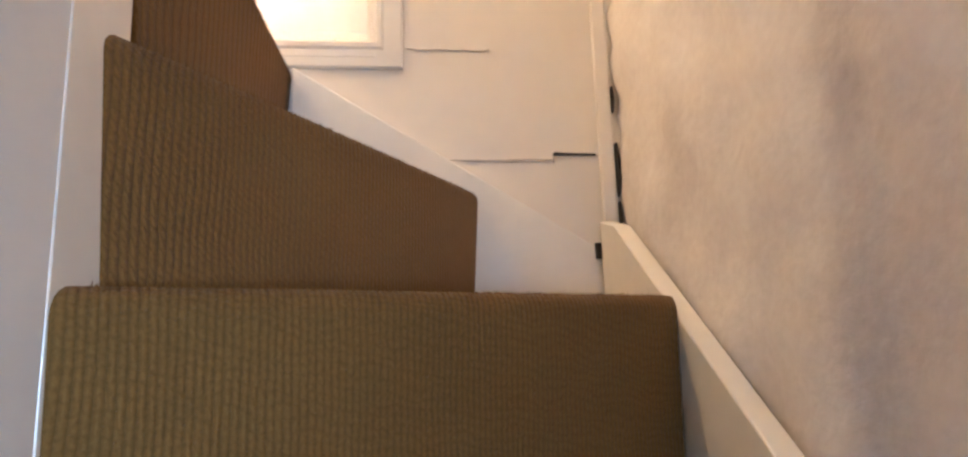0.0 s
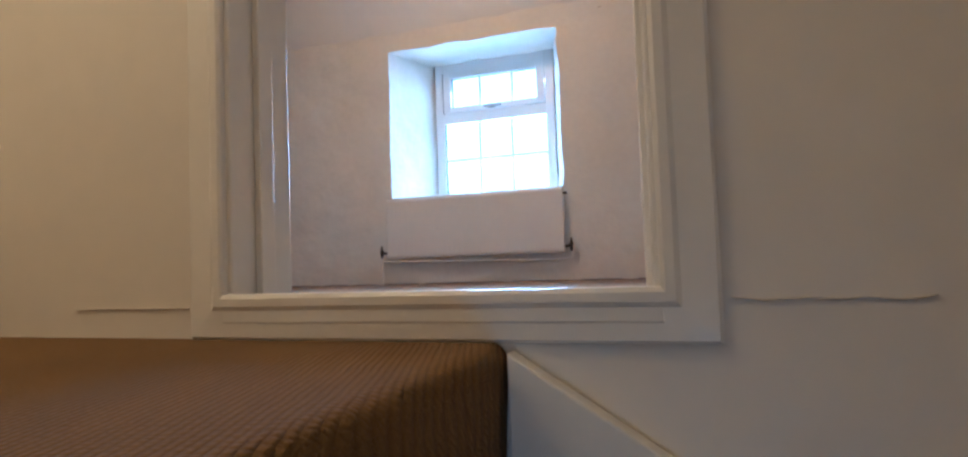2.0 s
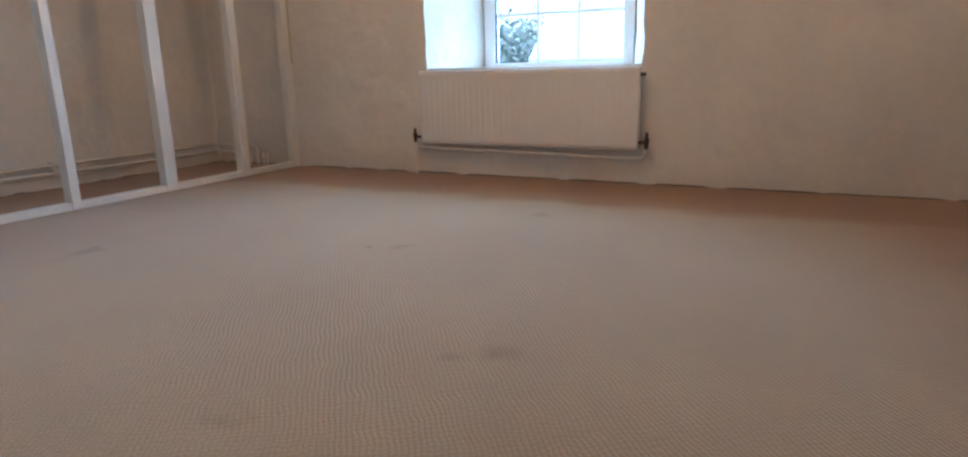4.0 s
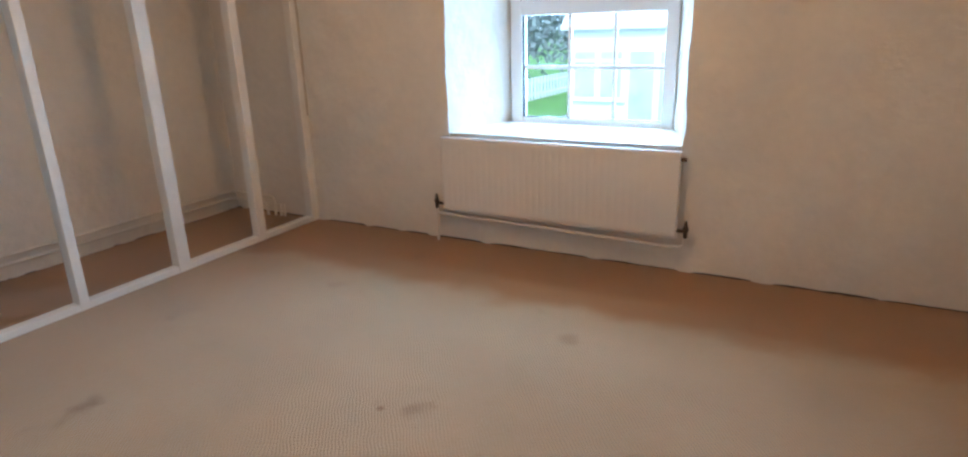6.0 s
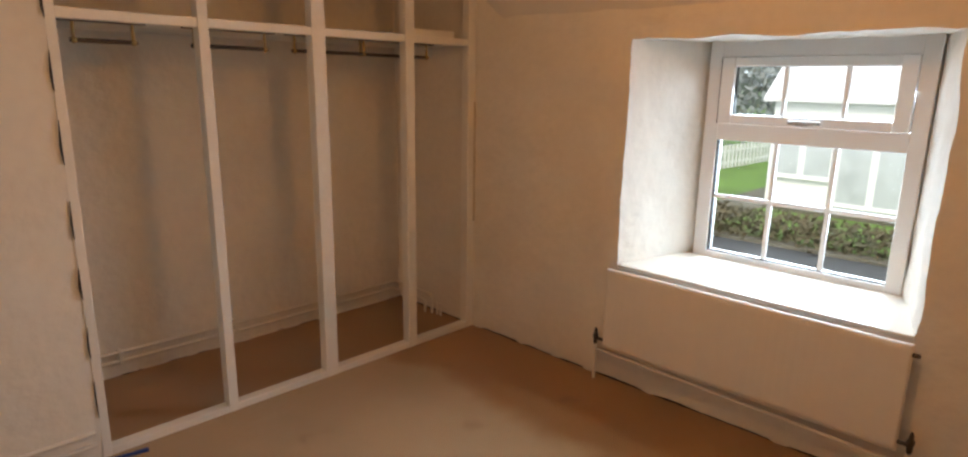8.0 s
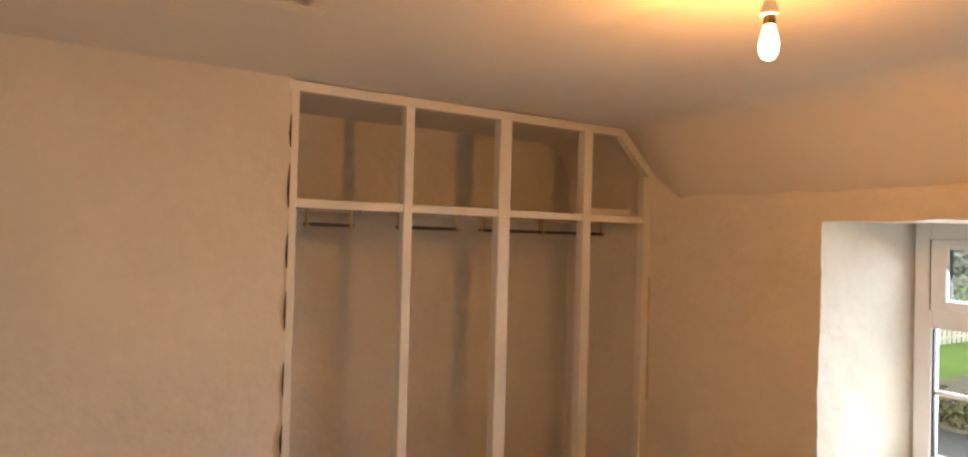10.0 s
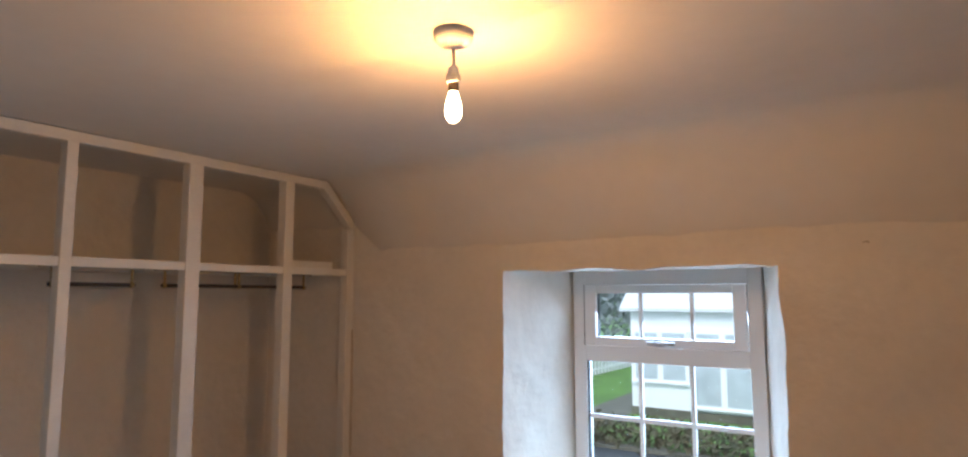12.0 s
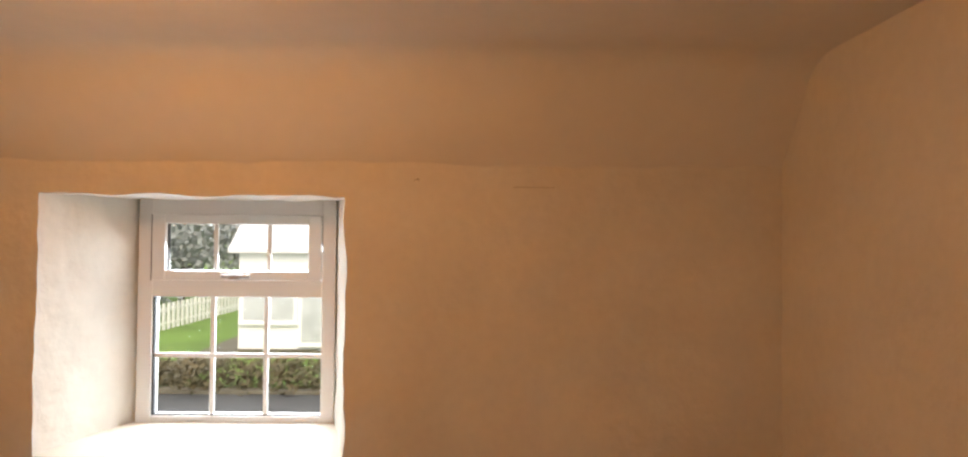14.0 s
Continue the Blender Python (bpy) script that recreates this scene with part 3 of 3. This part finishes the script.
tagged(part("plaster_gap", profile([(X0 + 0.003, 0.62), (X0 + 0.007, 0.70), (X0 + 0.006, 1.2), (X0 + 0.003, 1.27)], "y", 4.585, 4.60), HAIRLINE, None), "long dark slit between the last stud and the wall", "gap", "gaps beside the wardrobe")
crack("wall_crack", zig(0.64, 0.80, 1.60, 8, 0.002), 0.003, YW - 0.012, "faint crack in the painted wall below the slope", HAIRLINE)
crack("wall_crack", zig(0.265, 0.285, 1.625, 3, 0.002), 0.006, YW - 0.012, "small chip in the painted wall below the slope", HAIRLINE)


# ---- wardrobe frame ----
wardrobe = thing("wardrobe_frame", "white painted open timber wardrobe frame without doors", "wardrobe", (X0, 3.6, 0))
SY = [(2.69, 2.722), (3.165, 3.205), (3.633, 3.697), (4.130, 4.182), (4.545, 4.60)]
TOPZ = [2.0, 2.0, 2.0, 2.0, 1.80]
for (a, b), top in zip(SY, TOPZ):
    part("stud", box(X0 - 0.05, X0 + 0.002, a, b, 0.0, top, 0.003), STUD, wardrobe)
for (_, a), (b, _) in zip(SY, SY[1:]):
    part("sole_plate", box(X0 - 0.048, X0, a, b, 0.0, 0.032, 0.003), STUD, wardrobe)
part("top_rail", box(X0 - 0.05, X0 - 0.002, 2.68, 4.40, 2.0, 2.040, 0.003), STUD, wardrobe)
part("top_rail", bar((X0 - 0.026, 4.385, 2.022), (X0 - 0.026, 4.60, 1.812), 0.048, 0.042), STUD, wardrobe)
part("shelf", box(XB + 0.01, X0 - 0.050, 2.67, 4.60, 1.562, 1.578, 0.002), STUD, wardrobe)
for (_, a), (b, _) in zip(SY, SY[1:]):
    part("shelf_rail", box(X0 - 0.046, X0 - 0.003, a, b, 1.553, 1.588, 0.003), STUD, wardrobe)


# ---- window ----
win = thing("window_1", "white plastic casement window with an opening top light", "window", (-0.57, 5.045, 0.55), kind="structure")
FY0, FY1 = 5.045, 5.115
frame_part = part("window_frame", box(-1.010, -0.945, FY0, FY1, 0.555, 1.572, 0.004), UPVC, win)
part("window_frame", box(-0.188, -0.128, FY0, FY1, 0.555, 1.572, 0.004), UPVC, win)
part("window_frame", box(-0.945, -0.188, FY0, FY1, 1.500, 1.572, 0.004), UPVC, win)
part("window_frame", box(-0.945, -0.188, FY0, FY1, 0.555, 0.598, 0.004), UPVC, win)
part("transom", box(-0.945, -0.188, FY0, FY1, 1.130, 1.205, 0.004), UPVC, win)
sash = part("top_light", box(-0.945, -0.885, FY0 - 0.014, FY0 + 0.045, 1.207, 1.498, 0.005), UPVC, win)
for b in (box(-0.248, -0.190, FY0 - 0.014, FY0 + 0.045, 1.207, 1.498, 0.005), box(-0.885, -0.248, FY0 - 0.014, FY0 + 0.045, 1.458, 1.498, 0.005),
          box(-0.885, -0.248, FY0 - 0.014, FY0 + 0.045, 1.207, 1.248, 0.005)):
    part("sash_bar", b, UPVC, sash)
part("gasket_and_shade_line", box(-0.8855, -0.881, FY0 + 0.01, FY0 + 0.03, 1.248, 1.458), GASKET, sash)
part("gasket_and_shade_line", box(-0.9455, -0.938, FY0 + 0.012, FY0 + 0.035, 0.598, 1.130), GASKET, win)
part("gasket_and_shade_line", box(-0.938, -0.188, FY0 + 0.014, FY0 + 0.034, 0.598, 0.602), GASKET, win)
# this dark strip puts in the shadow between frame and sash
part("gasket_and_shade_line", box(-0.9475, -0.9446, FY0 - 0.013, FY0 + 0.02, 1.207, 1.498), GASKET, sash)
for x in (-0.672, -0.432):
    part("glazing_bar", box(x - 0.009, x + 0.009, FY0 + 0.018, FY0 + 0.032, 1.248, 1.458, 0.002), UPVC, sash)
    part("glazing_bar", box(x - 0.018, x + 0.002, FY0 + 0.018, FY0 + 0.032, 0.598, 1.130, 0.002), UPVC, win)
part("glazing_bar", box(-0.945, -0.188, FY0 + 0.017, FY0 + 0.033, 0.855, 0.875, 0.002), UPVC, win)
for nm, b in (("pane", box(-0.885, -0.248, FY0 + 0.022, FY0 + 0.026, 1.248, 1.458)), ("pane", box(-0.945, -0.188, FY0 + 0.022, FY0 + 0.026, 0.598, 1.130))):
    pane = part(nm, b, GLASS, win)
    pane.visible_shadow = False
handle = part("handle", box(-0.63, -0.50, FY0 - 0.034, FY0 - 0.022, 1.217, 1.235, 0.005), CHROME, sash)
part("handle_base", box(-0.60, -0.55, FY0 - 0.022, FY0 - 0.013, 1.212, 1.24, 0.003), CHROME, sash)
part("window_sill", box(-1.148, 0.004, 4.590, 5.046, 0.5585, 0.571, 0.004), GLOSS, win)

# ---- radiator ----
rad = thing("radiator", "white single panel radiator under the window", "radiator", (-0.58, 4.56, 0.17))
RX0, RX1, RZ0, RZ1, RY = -1.172, 0.015, 0.169, 0.556, 4.538


def radiator_panel():
    """A pressed steel panel: upright flutes across the front, rounded rims."""
    bm = bmesh.new()
    cols = spread([RX0, RX1], 0.0055)
    rows = [RZ0, RZ0 + 0.006, RZ0 + 0.028, RZ0 + 0.045, RZ1 - 0.045, RZ1 - 0.028, RZ1 - 0.006, RZ1]
    depth = [0.006, 0.0, 0.0, 1.0, 1.0, 0.0, 0.0, 0.006]
    grid = []
    for x in cols:
        edge = 0.006 if x in (cols[0], cols[-1]) else 0
        wave = max(0.0, math.cos((x - RX0) * 6.2832 / 0.0335)) ** 0.7
        inside = RX0 + 0.03 < x < RX1 - 0.03
        grid.append([bm.verts.new((x, RY + edge + (d if d < 1 and d else 0) + (0.0014 * wave if d == 1.0 and inside else 0), z)) for z, d in zip(rows, depth)])
    back = [[bm.verts.new((x, RY + 0.018, z)) for z in rows] for x in cols]
    for i in range(len(cols) - 1):
        for j in range(len(rows) - 1):
            bm.faces.new((grid[i][j], grid[i + 1][j], grid[i + 1][j + 1], grid[i][j + 1]))
            bm.faces.new((back[i][j], back[i][j + 1], back[i + 1][j + 1], back[i + 1][j]))
        for j in (0, len(rows) - 1):
            bm.faces.new((grid[i][j], back[i][j], back[i + 1][j], grid[i + 1][j]))
    for i in (0, len(cols) - 1):
        for j in range(len(rows) - 1):
            bm.faces.new((grid[i][j], grid[i][j + 1], back[i][j + 1], back[i][j]))
    return bm


part("panel", radiator_panel(), RADPAINT, rad, smooth=True)
for x in (-1.0, -0.16):
    part("bracket", box(x - 0.015, x + 0.015, RY + 0.018, YW + 0.02, 0.25, 0.50, 0.002), RADPAINT, rad)


def valve(x, side):
    v = part("valve", turned([(0.007, -0.03), (0.010, -0.02), (0.010, 0.0), (0.013, 0.004), (0.013, 0.018), (0.008, 0.024), (0.008, 0.034), (0.004, 0.05)], (x, RY + 0.012, 0.205), 12), DARKMETAL, rad, "tarnished metal valve", True)
    part("valve_tail", tube([(x, RY + 0.012, 0.206), (x - side * 0.045, RY + 0.012, 0.206)], 0.008), DARKMETAL, v)


valve(-1.215, -1)
valve(0.052, 1)
part("bleed_plug", tube([(RX1 - 0.002, RY + 0.010, 0.522), (RX1 + 0.022, RY + 0.010, 0.522)], 0.008), DARKMETAL, rad)
part("pipe", tube([(-1.215, RY + 0.012, 0.178), (-1.215, RY + 0.012, -0.002)], 0.0075), PIPEPAINT, rad, smooth=True)
part("pipe", tube([(-1.205, RY + 0.012, 0.150), (-0.9, RY + 0.014, 0.143), (-0.4, RY + 0.016, 0.134), (-0.05, RY + 0.016, 0.126), (0.03, RY + 0.015, 0.13), (0.048, RY + 0.02, 0.145), (0.052, RY + 0.012, 0.175)], 0.0075), PIPEPAINT, rad, smooth=True)

# ---- heating pipes in the wardrobe recess ----
pipes = thing("heating_pipes", "pair of white painted heating pipes along the recess wall", "pipes", (XB, 3.6, 0.1))
for i, z in enumerate((0.120, 0.076)):
    yc = 4.556 - 0.012 * i
    xe = -2.40 - 0.05 * i
    part("pipe", tube([(XB + 0.03, 2.70, z + 0.008), (XB + 0.03, 3.6, z), (XB + 0.03, yc - 0.03, z), (XB + 0.04, yc - 0.01, z), (XB + 0.06, yc, z), (xe - 0.02, yc, z - 0.004), (xe - 0.006, yc, z - 0.012), (xe, yc, z - 0.03), (xe, yc, 0.0)], 0.008), PIPEPAINT, pipes, smooth=True)
for x in (-2.33, -2.36):
    part("pipe_tail", tube([(x, 4.562, 0.075), (x, 4.562, 0.0)], 0.0075), PIPEPAINT, pipes, smooth=True)
for z in (0.120, 0.072):
    part("pipe", tube([(X0 + 0.016, 1.72, z), (X0 + 0.017, 2.2, z - 0.003), (X0 + 0.016, 2.672, z)], 0.0085), PIPEPAINT, pipes, smooth=True)
for y in (2.95, 3.5, 4.1):
    part("pipe_clip", box(XB - 0.005, XB + 0.04, y - 0.008, y + 0.008, 0.066, 0.134, 0.002), PIPEPAINT, pipes)


# ---- hanging rails under the shelf ----
def hanging_rail(y0, y1, x, drop):
    r = thing("hanging_rail", "dark metal hanging rail on brass end brackets under the shelf", "clothes rail", (x, (y0 + y1) / 2, 1.53), "rails in the wardrobe")
    z = 1.562 - drop
    part("rail", tube([(x, y0, z), (x, y1, z)], 0.008), DARKMETAL, r, smooth=True)
    part("rail_track", box(x - 0.012, x + 0.012, y0 - 0.03, y1 + 0.03, 1.553, 1.5625, 0.001), DARKMETAL, r)
    for y in (y0 + 0.012, y1 - 0.012):
        part("rail_bracket", tube([(x, y, 1.563), (x, y, z - 0.006)], 0.006), BRASS, r, smooth=True)
        part("rail_knob", turned([(0.004, -0.012), (0.011, -0.006), (0.011, 0.006), (0.004, 0.012)], (x, y, z), 10), BRASS, r, smooth=True)


hanging_rail(2.78, 2.99, -2.20, 0.070)
hanging_rail(3.18, 3.49, -2.20, 0.070)
hanging_rail(3.60, 3.98, -2.20, 0.070)
hanging_rail(3.95, 4.38, -2.22, 0.070)
board = tagged(part("spare_board", box(X0 - 0.10, X0 - 0.06, 4.20, 4.50, 1.578, 1.625, 0.003), STUD, None), "white painted offcut lying on the wardrobe shelf", "board")

# ---- ceiling lamp ----
lamp = thing("ceiling_lamp", "bare lit bulb hanging from a white ceiling rose", "ceiling lamp", (-0.467, 3.252, H))
LX, LY = -0.467, 3.252
part("ceiling_rose", turned([(0.044, 0.0), (0.046, -0.006), (0.044, -0.020), (0.034, -0.032), (0.010, -0.038)], (LX, LY, H + 0.002)), UPVC, lamp, smooth=True)
part("flex", tube([(LX, LY, H - 0.04), (LX + 0.001, LY, H - 0.07), (LX, LY, H - 0.085)], 0.0035), UPVC, lamp, smooth=True)
part("bulb_holder", turned([(0.006, 0.0), (0.011, -0.004), (0.013, -0.018), (0.017, -0.022), (0.017, -0.038), (0.014, -0.040)], (LX, LY, H - 0.080)), UPVC, lamp, smooth=True)
part("bulb_cap", turned([(0.012, 0.0), (0.012, -0.020), (0.0125, -0.022)], (LX, LY, H - 0.119)), DARKMETAL, lamp, smooth=True)
bulb = part("bulb", turned([(0.011, 0.0), (0.013, -0.010), (0.017, -0.024), (0.0195, -0.040), (0.018, -0.055), (0.012, -0.066), (0.004, -0.070)], (LX, LY, H - 0.141)), FILAMENT, lamp, "glowing warm bulb", True)
bulb.visible_shadow = False

# ---- loft hatch ----
hatch = thing("loft_hatch", "white loft hatch with a trim frame in the ceiling", "hatch", (-1.0, 2.2, H), kind="structure")
hx0, hx1, hy0, hy1 = -1.30, -0.80, 1.90, 2.57
for b in (box(hx0, hx0 + 0.05, hy0, hy1, H - 0.022, H + 0.006, 0.004), box(hx1 - 0.05, hx1, hy0, hy1, H - 0.022, H + 0.006, 0.004),
          box(hx0 + 0.05, hx1 - 0.05, hy0, hy0 + 0.05, H - 0.022, H + 0.006, 0.004), box(hx0 + 0.05, hx1 - 0.05, hy1 - 0.05, hy1, H - 0.022, H + 0.006, 0.004)):
    part("hatch_trim", b, GLOSS, hatch)
part("hatch_panel", box(hx0 + 0.056, hx1 - 0.056, hy0 + 0.056, hy1 - 0.056, H - 0.006, H + 0.004, 0.002), CEILING, hatch)

# ---- small things on the floor ----
pen = thing("pen", "dark blue plastic pen lying on the carpet", "pen", (-2.03, 2.82, 0.006))
part("barrel", tube([(-2.062, 2.655, 0.008), (-2.035, 2.78, 0.008)], 0.007), BLUE, pen, smooth=True)
part("pen_cap", tube([(-2.035, 2.78, 0.0085), (-2.026, 2.825, 0.0085)], 0.0085), BLUE, pen, smooth=True)

# ---- outside ----
G = -2.3
structure("ground", box(-400, 400, 5.4, 900, G - 0.3, G), GRASS, "green lawn and fields", "grass")
structure("road", box(-120, 120, 7.0, 17.2, G - 0.2, G + 0.01), ASPHALT, "wet dark asphalt road", "road")
wallrun = thing("garden_wall", "low stone garden wall beside the road", "wall", (-4, 17.4, G))
part("stonework", slab(spread([-25, 18], 0.3), spread([0, 0.09], 0.09), no_hole, lambda u, v: (u, 17.2, G + v), lambda u, v: (u, 17.6, G + v), 2, 0.05, 0.3), STONE, wallrun)

bush = bmesh.new()
rnd = random.Random(7)
for _ in range(16000):
    c = Vector((rnd.uniform(-22, 14), 17.70 + rnd.gauss(0, 0.3), 0))
    c.z = G + rnd.uniform(0.0, 0.72) + 0.14 * noise.noise(Vector((c.x * 0.8, 0, 0)))
    e = Vector((rnd.uniform(-1, 1), rnd.uniform(-1, 1), rnd.uniform(-0.3, 1))).normalized() * rnd.uniform(0.05, 0.12)
    f = e.orthogonal().normalized() * rnd.uniform(0.02, 0.05)
    bush.faces.new([bush.verts.new(c + q) for q in (-e, f, e, -f)])
me = bpy.data.meshes.new("hedge")
bush.to_mesh(me)
bush.free()
me.materials.append(HEDGE)
tagged(new("hedge", me), "brown and green untrimmed hedge above the garden wall", "hedge", kind="stuff")

house = thing("house", "white rendered bungalow with large white-framed windows", "house", (-1, 22, G))
part("wall", box(-6.85, 8.0, 22.0, 30.0, G, 1.0), RENDER, house)
part("plinth", box(-6.87, 8.02, 21.95, 22.0, G, G + 0.25), STONE, house)
roof = profile([(21.7, 0.95), (21.7, 1.05), (26.0, 4.4), (30.3, 1.05), (30.3, 0.95)], "x", -7.1, 8.3)
part("roof", roof, SLATE, house)


def house_window(x0, x1, z0, z1, n, split=0.0):
    w = part("window", box(x0, x1, 21.90, 21.995, z0, z1), RENDER, house)
    s = (x1 - x0) / n
    cut = z0 + (z1 - z0) * split
    for i in range(n):
        for za, zb in (((z0 + 0.07, cut - 0.04), (cut + 0.04, z1 - 0.07)) if split else ((z0 + 0.07, z1 - 0.07),)):
            part("pane", box(x0 + s * i + 0.09, x0 + s * (i + 1) - 0.09, 21.88, 21.91, za, zb), DARKGLASS, w)
    part("sill", box(x0 - 0.05, x1 + 0.05, 21.84, 21.90, z0 - 0.06, z0 + 0.01), RENDER, w)


house_window(-6.75, -5.02, -1.22, 0.35, 2, 0.78)
house_window(-4.95, -3.05, -1.90, 0.35, 2)
house_window(-2.85, -0.95, -1.90, 0.35, 2)
house_window(0.4, 2.6, -1.2, 0.35, 2, 0.78)
house_window(3.8, 6.6, -1.2, 0.35, 3, 0.78)

structure("garden_path", box(-8.4, -6.9, 18.2, 32, G - 0.05, G + 0.012), STONE, "pale garden path beside the house", "path")
fence = thing("fence", "white painted picket fence beside the lawn", "fence", (-11.7, 31, G))
for i in range(28):
    x, y = -11.9 + 0.012 * i, 26.0 + 0.38 * i
    part("picket", box(x - 0.03, x + 0.03, y - 0.09, y + 0.09, G, G + 1.05), FENCE, fence)
for z in (0.25, 0.8):
    part("fence_rail", bar((-11.93, 25.8, G + z), (-11.55, 36.5, G + z), 0.05, 0.09), FENCE, fence)


def tree(x, y, h, w, seed):
    r = random.Random(seed)
    t = thing("tree", "bare-edged tree behind the lawn, mist put into its leaf colour", "tree", (x, y, G), "trees behind the lawn")
    trunk = bmesh.new()
    tube([(x, y, G - 0.1), (x + 0.1, y, G + h * 0.3), (x, y + 0.1, G + h * 0.6)], 0.16, 8, trunk)
    for k in range(5):
        a = r.uniform(0, 6.28)
        tube([(x, y, G + h * (0.3 + 0.06 * k)), (x + math.cos(a) * w * 0.35, y + math.sin(a) * w * 0.35, G + h * (0.5 + 0.08 * k))], 0.06, 6, trunk)
    part("trunk", trunk, BARK, t)
    crown = bmesh.new()
    lumps = [Vector((x + r.gauss(0, w * 0.28), y + r.gauss(0, w * 0.28), G + h * r.uniform(0.3, 0.92))) for _ in range(16)]
    for _ in range(2600):
        c = r.choice(lumps) + Vector((r.gauss(0, 1), r.gauss(0, 1), r.gauss(0, 0.8))) * w * 0.13
        e = Vector((r.uniform(-1, 1), r.uniform(-1, 1), r.uniform(-1, 1))).normalized() * r.uniform(0.12, 0.26)
        f = e.orthogonal().normalized() * r.uniform(0.06, 0.12)
        crown.faces.new([crown.verts.new(c + q) for q in (-e, f, e, -f)])
    cm = bpy.data.meshes.new("crown")
    crown.to_mesh(cm)
    crown.free()
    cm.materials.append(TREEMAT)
    ob = new("crown", cm)
    ob.parent = t
    ob.location = -t.location


for i, (x, y, h, w) in enumerate(((-14.5, 32, 6.5, 5), (-16, 38, 8, 6), (-12, 41, 7.5, 5), (-18.5, 29, 6.5, 5), (-8.8, 42, 7.5, 5), (-22.5, 28, 7, 5), (-27, 27, 7, 6), (-33, 27, 7.5, 6), (-20, 36, 9, 7), (-26, 35, 9, 7))):
    tree(x, y, h * 0.75, w, i)
